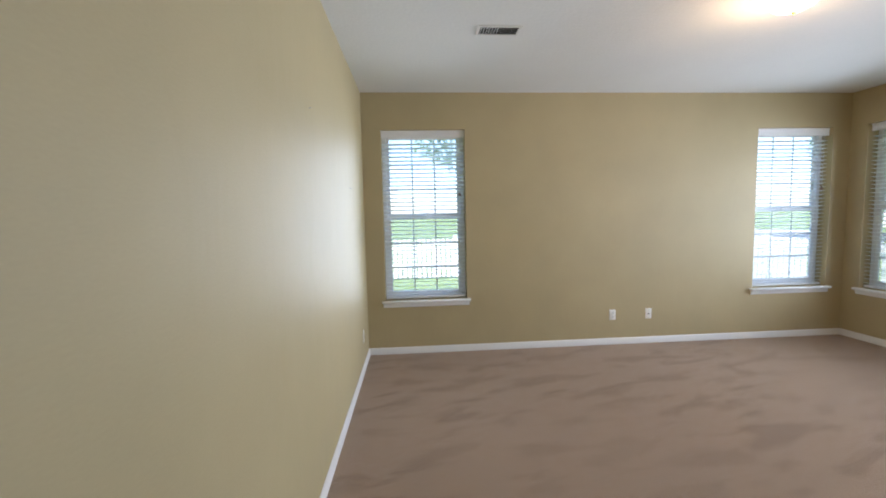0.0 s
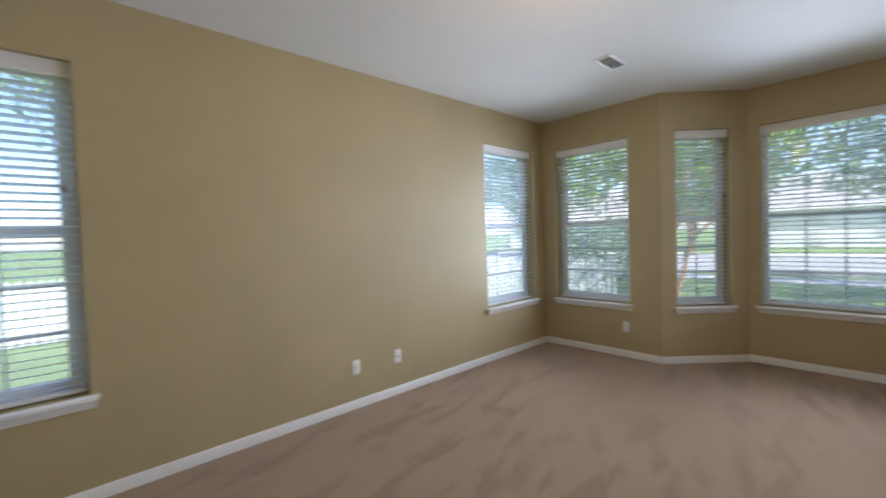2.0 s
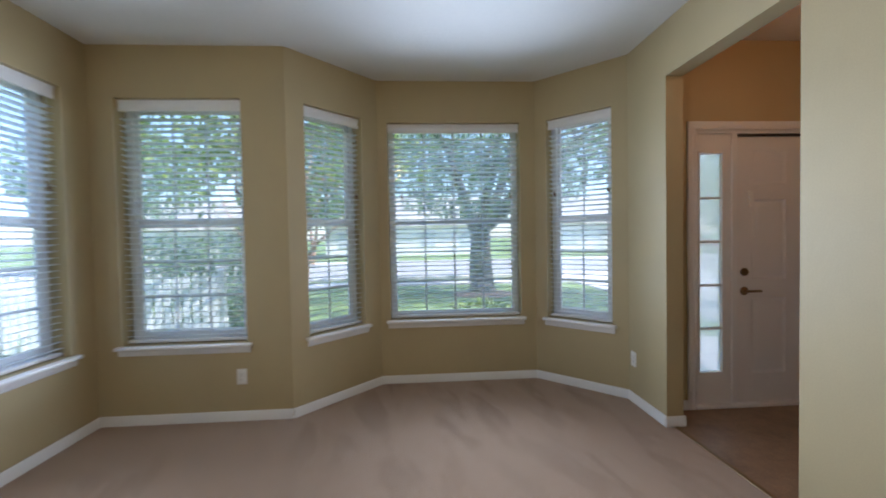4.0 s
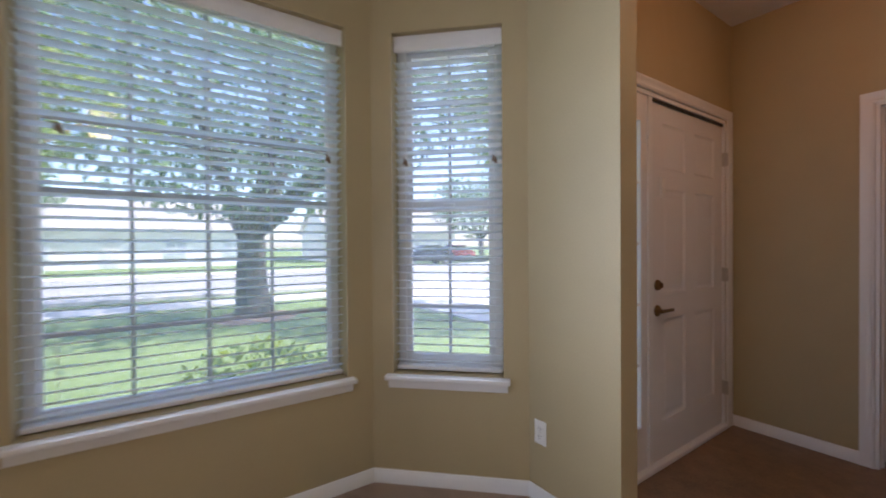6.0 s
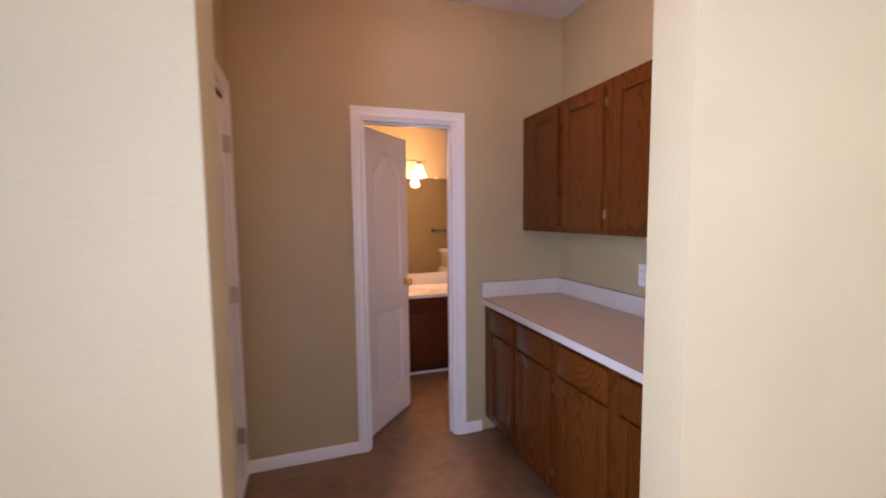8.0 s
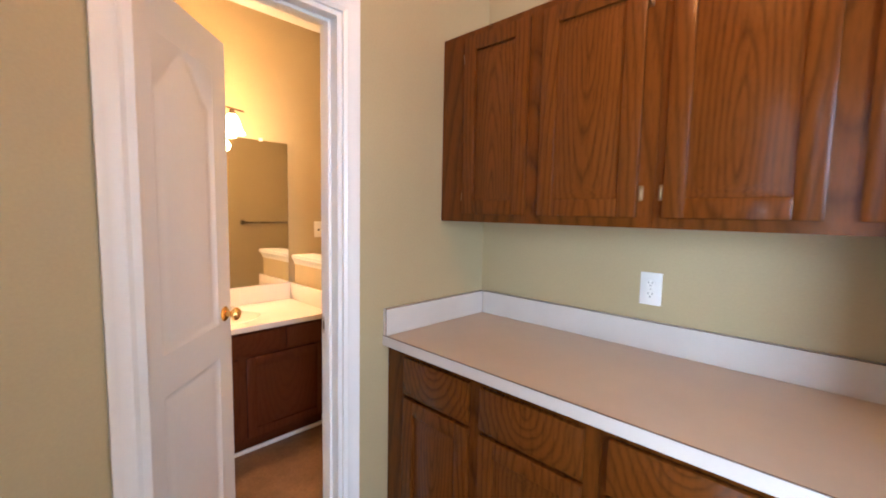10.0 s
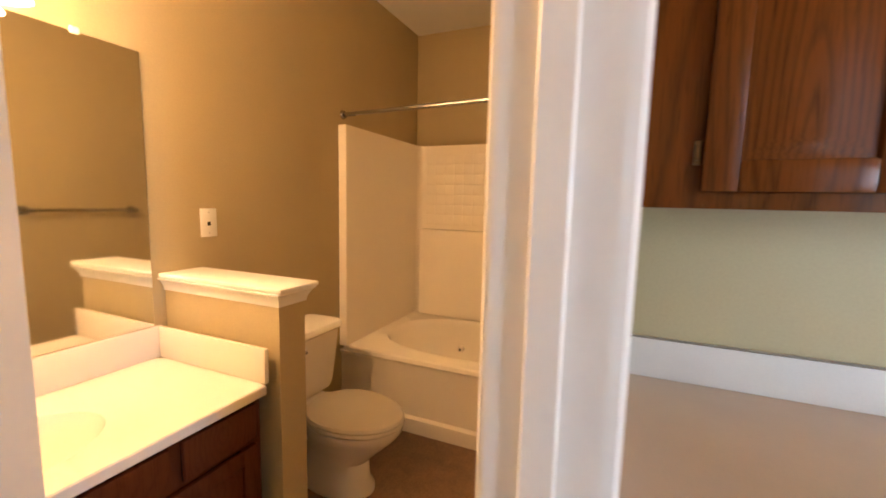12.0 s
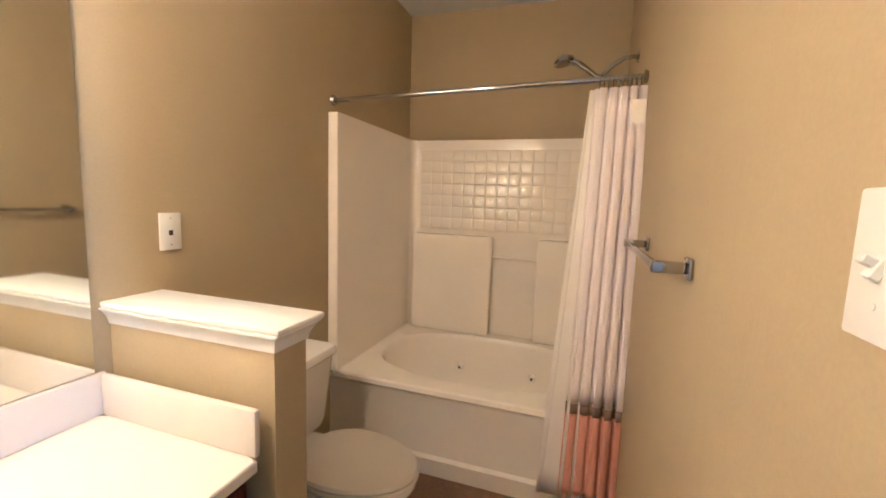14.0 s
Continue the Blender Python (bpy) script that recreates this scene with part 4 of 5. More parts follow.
# ---- bathroom ----
# vanity
V0, V1, VF = 3.492, 4.70, -6.815
van = thing("vanity_cabinet", Matrix(), "dark cherry-stained vanity cabinet with slab drawers", "vanity")
bm = bmesh.new()
box(bm, V0 + 0.026, MIRROR_Y + 0.004, 0.1, V1, VF - 0.02, 0.6)
box(bm, V0 + 0.01, VF - 0.02, 0.1, V1, VF, 0.728)
box(bm, V0 + 0.01, MIRROR_Y + 0.004, 0.1, V0 + 0.026, VF - 0.02, 0.728)
part("body", bm, M_OAK_DARK, van, flat=True)
bm = bmesh.new()
box(bm, V0 + 0.01, MIRROR_Y + 0.03, 0.0, V1, VF - 0.07, 0.1)
part("toe_kick", bm, M_OAK_DARK, van, flat=True)
bm = bmesh.new()
box(bm, V0 + 0.01, VF - 0.07, 0.0, V1, VF - 0.058, 0.025, 0.004)
part("base_shoe", bm, M_TRIM, van, "white shoe moulding")


def rot_y_front(parent, name, x0, x1, z0, z1, framed):
    bm = bmesh.new()
    if not framed:
        box(bm, x0, VF + 0.001, z0, x1, VF + 0.02, z1, 0.005, 2)
        return part(name, bm, M_OAK_DARK, parent)
    rail = 0.05
    for a, b, c, d in ((x0, x0 + rail, z0, z1), (x1 - rail, x1, z0, z1), (x0 + rail, x1 - rail, z0, z0 + rail), (x0 + rail, x1 - rail, z1 - rail, z1)):
        box(bm, a, VF + 0.001, c, b, VF + 0.02, d, 0.003, 2)
    ob = part(name, bm, M_OAK_DARK, parent)
    bm = bmesh.new()
    rings = []
    for inset, dep in ((-0.004, 0.009), (0.004, 0.009), (0.03, 0.016), (0.034, 0.017)):
        a, b, c, e = x0 + rail + inset, x1 - rail - inset, z0 + rail + inset, z1 - rail - inset
        rings.append([(a, VF + dep, c), (b, VF + dep, c), (b, VF + dep, e), (a, VF + dep, e)])
    loft(bm, rings, (False, True))
    part("raised_panel", bm, M_OAK_DARK, ob)
    return ob


rot_y_front(van, "drawer_front", 3.53, 3.765, 0.595, 0.712, False)
rot_y_front(van, "drawer_front", 3.80, 4.40, 0.595, 0.712, False)
rot_y_front(van, "drawer_front", 4.44, 4.68, 0.595, 0.712, False)
rot_y_front(van, "door", 3.53, 3.99, 0.125, 0.578, True)
rot_y_front(van, "door", 4.03, 4.68, 0.125, 0.578, True)

top = thing("bathroom_countertop", Matrix(), "white cultured marble vanity top with integral oval basin", "vanity top")
bm = bmesh.new()
X0T, X1T, Y0T, Y1T, ZT = V0 - 0.012, BATH_E - 0.003, MIRROR_Y + 0.003, VF + 0.03, 0.758
SX, SY, SA, SB = 4.08, -7.06, 0.27, 0.185
N = 64


def rect_ring(x0, x1, y0, y1, cx, cy, z, n=N):
    out = []
    for k in range(n):
        a = 2 * math.pi * (k + 0.5) / n
        c, s = math.cos(a), math.sin(a)
        t = min((x1 - cx) / c if c > 0 else (x0 - cx) / c, (y1 - cy) / s if s > 0 else (y0 - cy) / s)
        out.append((cx + t * c, cy + t * s, z))
    return out


def oval(cx, cy, a, b, z, n=N, p=2.0):
    out = []
    for k in range(n):
        t = 2 * math.pi * (k + 0.5) / n
        c, s = math.cos(t), math.sin(t)
        out.append((cx + a * math.copysign(abs(c) ** (2 / p), c), cy + b * math.copysign(abs(s) ** (2 / p), s), z))
    return out


rings = [rect_ring(X0T, X1T, Y0T, Y1T, SX, SY, 0.7285), rect_ring(X0T, X1T, Y0T, Y1T, SX, SY, ZT - 0.004), rect_ring(X0T + 0.003, X1T - 0.003, Y0T + 0.003, Y1T - 0.003, SX, SY, ZT)]
for s, d in ((1.0, 0), (0.97, 0.004), (0.92, 0.03), (0.8, 0.08), (0.55, 0.12), (0.2, 0.135)):
    rings.append(oval(SX, SY, SA * s, SB * s, ZT - d))
loft(bm, rings, (False, True))
part("counter", bm, M_MARBLE, top)
bm = bmesh.new()
box(bm, X0T, Y0T, ZT + 0.0005, X1T, Y0T + 0.018, ZT + 0.118, 0.004, 2)
part("backsplash", bm, M_MARBLE, top)
bm = bmesh.new()
box(bm, X0T + 0.001, Y0T + 0.019, ZT + 0.0005, X0T + 0.019, Y1T - 0.004, ZT + 0.118, 0.006, 2)
part("side_splash", bm, M_MARBLE, top)
faucet = thing("faucet", pose(SX, -7.27, ZT), "chrome two-handle basin faucet", "faucet")
bm = bmesh.new()
box(bm, -0.08, -0.025, 0.0006, 0.08, 0.025, 0.018, 0.008, 2)
part("base", bm, M_CHROME, faucet)
bm = bmesh.new()
tube(bm, (0, 0, 0.015), (0, 0.02, 0.08), 0.014, 0.012)
tube(bm, (0, 0.015, 0.075), (0, 0.12, 0.065), 0.012, 0.01)
part("spout", bm, M_CHROME, faucet)
for x in (-0.06, 0.06):
    bm = bmesh.new()
    lathe(bm, [(0, 0.016), (0.016, 0.018), (0.012, 0.03), (0.02, 0.045), (0.02, 0.058), (0, 0.062)], 16, pose(x, 0, 0))
    part("handle", bm, M_CHROME, faucet)

# mirror
bm = bmesh.new()
box(bm, 3.50, MIRROR_Y + 0.002, 0.878, 4.70, MIRROR_Y + 0.008, 1.84, 0.0015)
mirror = thing("wall_mirror", Matrix(), "frameless plate mirror above the vanity backsplash", "mirror")
part("glass", bm, M_MIRROR, mirror)
for x in (3.68, 4.5):
    bm = bmesh.new()
    box(bm, x - 0.012, MIRROR_Y + 0.002, 1.832, x + 0.012, MIRROR_Y + 0.013, 1.853, 0.003)
    part("clip", bm, M_PLATE, mirror, "clear plastic mirror clip")

# vanity light
fix = thing("vanity_light", pose(4.08, MIRROR_Y, 1.99), "bronze bar vanity light with three lit frosted bell shades", "wall light")
bm = bmesh.new()
box(bm, -0.09, 0.001, -0.055, 0.09, 0.022, 0.055, 0.008, 2)
part("backplate", bm, M_BRONZE, fix)
bm = bmesh.new()
pts = [(-0.27 + 0.54 * k / 24, 0.085, 0.02 * math.sin(math.pi * k / 24) - 0.004) for k in range(25)]
for a, b in zip(pts, pts[1:]):
    tube(bm, a, b, 0.0055, n=10)
tube(bm, (0, 0.02, 0.0), (0, 0.085, 0.014), 0.008, n=12)
part("bar", bm, M_BRONZE, fix)
for x in (-0.2, 0.0, 0.2):
    bm = bmesh.new()
    z = 0.02 * math.sin(math.pi * (x + 0.27) / 0.54) - 0.004
    lathe(bm, [(0.0, z - 0.004), (0.014, z - 0.006), (0.016, z - 0.02), (0.026, z - 0.035), (0.0, z - 0.036)], 20, pose(x, 0.085, 0))
    part("socket_cup", bm, M_BRONZE, fix)
    bm = bmesh.new()
    lathe(bm, [(0.024, z - 0.037), (0.032, z - 0.05), (0.046, z - 0.085), (0.058, z - 0.125), (0.074, z - 0.15), (0.071, z - 0.15), (0.054, z - 0.122), (0.042, z - 0.083), (0.02, z - 0.05), (0, z - 0.048)], 28, pose(x, 0.085, 0))
    part("shade", bm, M_BULB, fix, "lit frosted glass bell shade")
for x in (-0.2, 0.0, 0.2):
    lamp = new("vanity_bulb", bpy.data.lights.new("vanity_bulb", "POINT"))
    lamp.data.energy, lamp.data.color, lamp.data.shadow_soft_size = VANITY_POWER * 0.12, BULB, 0.045
    lamp.location = (4.08 + x, MIRROR_Y + 0.095, 1.79)
# added fill lamp in mid-air for the shades' outward light, not a real bulb
up = new("vanity_fill", bpy.data.lights.new("vanity_fill", "POINT"))
up.data.energy, up.data.color, up.data.shadow_soft_size = VANITY_POWER * 1.1, BULB, 0.08
up.location = (4.08, MIRROR_Y + 0.38, 1.95)
for x, y, power in ((2.78, -2.0, DOME_POWER), (4.3, -4.75, HALL_POWER)):
    dl = new("dome_bulb", bpy.data.lights.new("dome_bulb", "POINT"))
    dl.data.energy, dl.data.color, dl.data.shadow_soft_size = power, (1.0, 0.68, 0.38) if power == DOME_POWER else (1.0, 0.34, 0.06), 0.1
    dl.location = (x, y, CEIL - 0.26)

outlet(pose(3.266, MIRROR_Y, 1.248), "white telephone wall plate over the half wall", "jack")

# half wall and its cap
bm = bmesh.new()
box(bm, 3.335, MIRROR_Y + 0.001, 0.0, 3.452, -6.772, 1.004)
solid("wall_half", bm, M_WALL, "tan painted half wall between vanity and toilet", "wall", kind="structure", flat=True)
cap = thing("half_wall_cap", Matrix(), "white painted wooden cap with crown moulding on the half wall", "trim", kind="structure")
bm = bmesh.new()
box(bm, 3.298, MIRROR_Y + 0.0015, 1.053, 3.478, -6.738, 1.07, 0.006, 2)
part("board", bm, M_TRIM, cap)
bm = bmesh.new()
prof = [(0.001, 1.004), (0.005, 1.004), (0.006, 1.014), (0.01, 1.024), (0.015, 1.034), (0.022, 1.044), (0.028, 1.0475), (0.028, 1.0525), (0.001, 1.0525)]
rings = []
for x, y, dx, dy in ((3.335, MIRROR_Y + 0.002, -1, 0), (3.335, -6.772, -1, 1), (3.452, -6.772, 1, 1), (3.452, MIRROR_Y + 0.002, 1, 0)):
    rings.append([(x + dx * o, y + dy * o, z) for o, z in prof])
loft(bm, rings, (True, True))
part("moulding", bm, M_TRIM, cap)
bmh = bmesh.new()
bmesh_prof = [(0.001, 0.0), (0.013, 0.0), (0.013, 0.06), (0.008, 0.075), (0.001, 0.08)]
rings = []
for x, y, dx, dy in ((3.335, MIRROR_Y + 0.02, -1, 0), (3.335, -6.772, -1, 1), (3.452, -6.772, 1, 1), (3.452, -6.86, 1, 0)):
    rings.append([(x + dx * o, y + dy * o, z) for o, z in bmesh_prof])
loft(bmh, rings, (True, True))
solid("baseboard", bmh, M_TRIM, "white baseboard round the half wall", "baseboard", kind="structure")

# toilet
TX = 2.93
wc = thing("toilet", pose(TX, MIRROR_Y + 0.03, 0), "white two-piece toilet with lid down", "toilet")


def egg(cy, a, front, back, z, n=40):
    out = []
    for k in range(n):
        t = 2 * math.pi * k / n
        c, s = math.cos(t), math.sin(t)
        out.append((a * c, cy + (front if s > 0 else back) * s, z))
    return out


bm = bmesh.new()
loft(bm, [egg(0.36, 0.115, 0.19, 0.22, 0.0), egg(0.36, 0.118, 0.19, 0.22, 0.02), egg(0.36, 0.1, 0.165, 0.2, 0.06), egg(0.37, 0.095, 0.15, 0.19, 0.15), egg(0.39, 0.125, 0.2, 0.2, 0.22), egg(0.41, 0.165, 0.255, 0.2, 0.29), egg(0.42, 0.18, 0.27, 0.2, 0.325), egg(0.42, 0.182, 0.272, 0.2, 0.348), egg(0.42, 0.17, 0.26, 0.19, 0.352)], (True, True))
box(bm, -0.12, 0.03, 0.24, 0.12, 0.3, 0.38, 0.03, 3)
part("bowl", bm, M_CHINA, wc)
bm = bmesh.new()
loft(bm, [egg(0.42, 0.183, 0.275, 0.195, 0.354), egg(0.42, 0.187, 0.28, 0.2, 0.36), egg(0.42, 0.185, 0.278, 0.2, 0.372)], (True, True))
part("seat", bm, M_SEAT, wc, "almond plastic seat")
bm = bmesh.new()
loft(bm, [egg(0.415, 0.183, 0.278, 0.195, 0.3745), egg(0.415, 0.187, 0.283, 0.198, 0.38), egg(0.415, 0.18, 0.275, 0.192, 0.391), egg(0.415, 0.14, 0.22, 0.15, 0.396), egg(0.415, 0.05, 0.08, 0.05, 0.398)], (True, True))
part("lid", bm, M_SEAT, wc, "almond plastic lid, closed")
bm = bmesh.new()


def rrect(w0, y0, y1, z, r=0.04, n=6):
    out = []
    for cx, cy, a0 in ((w0 - r, y1 - r, 0), (-w0 + r, y1 - r, 90), (-w0 + r, y0 + r, 180), (w0 - r, y0 + r, 270)):
        for k in range(n + 1):
            a = radians(a0 + 90 * k / n)
            out.append((cx + r * math.cos(a), cy + r * math.sin(a), z))
    return out


loft(bm, [rrect(0.175, 0.025, 0.19, 0.388), rrect(0.185, 0.02, 0.2, 0.42), rrect(0.2, 0.012, 0.215, 0.6), rrect(0.21, 0.01, 0.22, 0.695)], (True, True))
part("tank", bm, M_CHINA, wc)
bm = bmesh.new()
loft(bm, [rrect(0.215, 0.006, 0.228, 0.6965), rrect(0.222, 0.004, 0.234, 0.705), rrect(0.222, 0.004, 0.234, 0.722), rrect(0.215, 0.01, 0.226, 0.735), rrect(0.19, 0.03, 0.2, 0.739)], (True, True))
part("tank_lid", bm, M_CHINA, wc)
bm = bmesh.new()
tube(bm, (0.14, 0.221, 0.65), (0.14, 0.235, 0.65), 0.012)
box(bm, 0.07, 0.234, 0.642, 0.148, 0.246, 0.658, 0.004, 2)
part("flush_lever", bm, M_CHROME, wc)
for x in (-0.075, 0.075):
    bm = bmesh.new()
    box(bm, x - 0.02, 0.215, 0.354, x + 0.02, 0.245, 0.387, 0.006, 2)
    part("seat_hinge", bm, M_SEAT, wc)

# bathtub and surround
TF, TY0, TY1, RIM = 2.42, MIRROR_Y + 0.003, BATH_IN - 0.003, 0.455
tub = thing("bathtub", Matrix(), "almond fibreglass whirlpool bathtub with moulded shower surround", "bathtub")
bm = bmesh.new()
cx, cy = 1.945, (TY0 + TY1) / 2
rings = [rect_ring(TUB_X + 0.003, TF, TY0, TY1, cx, cy, RIM - 0.03), rect_ring(TUB_X + 0.006, TF - 0.003, TY0 + 0.003, TY1 - 0.003, cx, cy, RIM - 0.008), rect_ring(TUB_X + 0.014, TF - 0.012, TY0 + 0.012, TY1 - 0.012, cx, cy, RIM)]
for s, d in ((1.0, 0.0), (0.985, 0.006), (0.965, 0.03), (0.92, 0.14), (0.85, 0.26), (0.74, 0.33), (0.4, 0.345)):
    rings.append(oval(cx - 0.015, cy, 0.375 * s, 0.6 * s, RIM - d, p=2.5))
loft(bm, rings, (False, True))
part("basin", bm, M_TUB, tub)
bm = bmesh.new()
prof = [(TF - 0.05, 0.0), (TF - 0.004, 0.0), (TF - 0.004, 0.085), (TF - 0.02, 0.1), (TF - 0.022, RIM - 0.06), (TF - 0.008, RIM - 0.035), (TF - 0.002, RIM - 0.031), (TF - 0.05, RIM - 0.031)]
loft(bm, [[(x, y, z) for x, z in prof] for y in (TY0, TY1)], (True, True))
part("apron", bm, M_TUB, tub)
for x, y, z in ((cx - 0.3, cy - 0.2, RIM - 0.2), (cx - 0.3, cy + 0.28, RIM - 0.2), (2.24, cy - 0.2, RIM - 0.17)):
    bm = bmesh.new()
    n = Vector((cx - x, 0, 0)).normalized()
    q = Vector((x, y, z))
    tube(bm, q - n * 0.03, q + n * 0.012, 0.022, 0.019, 16)
    jet = part("jet", bm, M_TUB, tub)
    bm = bmesh.new()
    tube(bm, q + n * 0.0121, q + n * 0.0135, 0.009, n=12)
    part("nozzle", bm, M_DARK, jet)
bm = bmesh.new()
SZ = 1.79
L0, L1, B0 = TY0 + 0.055, TY1 - 0.055, TUB_X + 0.06
out = []
for z in (RIM + 0.001, SZ - 0.01, SZ):
    ring = [(TF - 0.003, TY0 + 0.001), (TF - 0.003, L0 - 0.004), (TF - 0.008, L0)]
    for k in range(7):
        a = radians(90 * k / 6)
        ring.append((B0 + 0.05 - 0.05 * math.sin(a), L0 + 0.05 - 0.05 * math.cos(a)))
    for k in range(7):
        a = radians(90 * k / 6)
        ring.append((B0 + 0.05 - 0.05 * math.cos(a), L1 - 0.05 + 0.05 * math.sin(a)))
    ring += [(TF - 0.008, L1), (TF - 0.003, L1 + 0.004), (TF - 0.003, TY1 - 0.001), (TUB_X + 0.002, TY1 - 0.001), (TUB_X + 0.002, TY0 + 0.001)]
    out.append([(x, y, z) for x, y in ring])
vs = loft(bm, out)
n = len(vs[2])
inside, back_pts = vs[2][:-2], vs[2][-2:]
half = len(inside) // 2
for k in range(len(inside) - 1):
    bm.faces.new((inside[k], inside[k + 1], back_pts[1] if k < half else back_pts[0]))
bm.faces.new((inside[half], back_pts[0], back_pts[1]))
sur = part("surround", bm, M_TUB, tub)
BX = B0 + 0.0005
bm = bmesh.new()
box(bm, BX, L0 + 0.05, RIM + 0.001, BX + 0.085, -6.662, 1.14, 0.014, 3)
part("shelf_block", bm, M_TUB, sur)
bm = bmesh.new()
box(bm, BX, -6.36, RIM + 0.001, BX + 0.085, L1 - 0.03, 1.14, 0.014, 3)
part("shelf_block", bm, M_TUB, sur)
bm = bmesh.new()
tube(bm, (BX + 0.03, -6.66, 1.0), (BX + 0.03, -6.362, 1.0), 0.008, n=12)
part("grab_bar", bm, M_TUB, sur)
bm = bmesh.new()
loft(bm, [[(d, sy * h, sz * h) for sy, sz in ((-1, -1), (0, -1), (1, -1), (1, 0), (1, 1), (0, 1), (-1, 1), (-1, 0))] for h, d in ((0.0384, 0.0), (0.038, 0.0008), (0.035, 0.0018), (0.024, 0.0026), (0.01, 0.0029))], (False, True))
tile = mesh_of("tile", bm, M_TUB)
rng = random.Random(11)
for k in range(15):
    for j in range(7):
        y, z = L0 + 0.11 + k * 0.078, 1.215 + j * 0.078
        if y < L1 - 0.06:
            part("tile", tile, M_TUB, sur).matrix_basis = pose(BX + 0.003, y, z, 0, -3.5 + rng.uniform(-1, 1), rng.uniform(-1, 1))

# shower rod, curtain, shower head
ROD_X, ROD_Z = 2.37, 1.872
rod = thing("shower_rod", Matrix(), "chrome shower curtain rod with end flanges", "shower rod")
bm = bmesh.new()
tube(bm, (ROD_X, MIRROR_Y + 0.012, ROD_Z - 0.015), (ROD_X, BATH_IN - 0.012, ROD_Z + 0.015), 0.0125, n=20)
part("bar", bm, M_CHROME, rod)
for y0, y1, z in ((MIRROR_Y + 0.001, MIRROR_Y + 0.016, ROD_Z - 0.015), (BATH_IN - 0.016, BATH_IN - 0.001, ROD_Z + 0.015)):
    bm = bmesh.new()
    tube(bm, (ROD_X, y0, z), (ROD_X, y1, z), 0.027, 0.022, 20)
    part("flange", bm, M_CHROME, rod)

curt = thing("shower_curtain", Matrix(), "white shower curtain with taupe band and coral hem, drawn aside", "shower curtain")


def drape(z0, z1, mat, name, label, x0, y0, y1, flare, folds, amp, steps=14):
    """A hanging sheet with soft folds, spreading towards the hem."""
    bm = bmesh.new()
    cols = 140
    grid = []
    for j in range(steps + 1):
        z = z0 + (z1 - z0) * j / steps
        t = (1.85 - z) / 1.7
        row = []
        for i in range(cols + 1):
            u = i / cols
            ph = 2 * math.pi * folds * u + 0.5 * math.sin(5 * u) + 0.25 * math.sin(2.2 * z + 6 * u)
            y = y1 + (y0 - flare * t - y1) * u + 0.008 * math.sin(ph * 2 + 1)
            x = x0 - 0.075 * max(0.0, 1 - 4 * t) + 0.055 * t + amp * (0.75 + 0.4 * t) * math.sin(ph) * (0.75 + 0.3 * math.sin(7 * u))
            row.append(bm.verts.new((x, y, z)))
        grid.append(row)
    for a, b in zip(grid, grid[1:]):
        for i in range(cols):
            bm.faces.new((a[i], a[i + 1], b[i + 1], b[i]))
    ob = part(name, bm, mat, curt, label)
    ob.modifiers.new("thick", "SOLIDIFY").thickness = 0.0016
    return ob


CY0, CY1 = -6.085, -5.90
drape(0.555, 1.85, M_CLOTH, "upper_cloth", "pale pinkish-white cotton", ROD_X + 0.08, CY0, CY1, 0.035, 5, 0.015)
drape(0.51, 0.555, M_BAND, "band", "taupe woven band", ROD_X + 0.08, CY0, CY1, 0.035, 5, 0.015, 2)
drape(0.16, 0.51, M_CORAL, "hem_cloth", "coral cotton hem", ROD_X + 0.08, CY0, CY1, 0.035, 5, 0.015)
drape(0.12, 1.845, M_LINER, "liner", "plain off-white liner", ROD_X + 0.072, CY0 - 0.03, CY0 + 0.03, 0.10, 1.2, 0.006)
bm = bmesh.new()
rng = random.Random(5)
for k in range(46):
    u = k / 45
    y = CY1 + (CY0 - 0.034 - CY1) * u
    tube(bm, (ROD_X + 0.135 + 0.022 * math.sin(2 * math.pi * 6 * u), y, 0.162), (ROD_X + 0.136 + 0.022 * math.sin(2 * math.pi * 6 * u), y + rng.uniform(-0.004, 0.004), 0.125), 0.0022, 0.0012, 5)
tagged(part("fringe", bm, M_CORAL, curt, "thin coral fringe"), kind="stuff")
for k in range(10):
    bm = bmesh.new()
    y = CY0 + 0.012 + k * (CY1 - CY0 - 0.03) / 9
    z = ROD_Z + 0.012
    pts = [(ROD_X + 0.02 * math.cos(a), y, z - 0.012 + 0.028 * math.sin(a)) for a in [2 * math.pi * i / 14 for i in range(15)]]
    for a, b in zip(pts, pts[1:]):
        tube(bm, a, b, 0.0018, n=6)
    tube(bm, (ROD_X, y, z - 0.04), (ROD_X + 0.004, y + 0.003, z - 0.055), 0.0018, n=6)
    part("ring", bm, M_CHROME, curt, "chrome roller ring")

head = thing("hand_shower", Matrix(), "chrome hand shower on a curved arm", "shower head")
bm = bmesh.new()
HX = 1.95
pts = [(HX, BATH_IN - 0.004, 2.10), (HX, BATH_IN - 0.06, 2.10), (HX, BATH_IN - 0.11, 2.07), (HX, BATH_IN - 0.16, 2.02)]
for a, b in zip(pts, pts[1:]):
    tube(bm, a, b, 0.0105, n=14)
part("arm", bm, M_CHROME, head)
bm = bmesh.new()
tube(bm, (HX, BATH_IN - 0.001, 2.10), (HX, BATH_IN - 0.012, 2.10), 0.03, 0.02, 20)
part("flange", bm, M_CHROME, head)
bm = bmesh.new()
tube(bm, (HX, BATH_IN - 0.15, 1.99), (HX, BATH_IN - 0.19, 2.015), 0.02, 0.018, 16)
part("holder", bm, M_CHROME, head)
bm = bmesh.new()
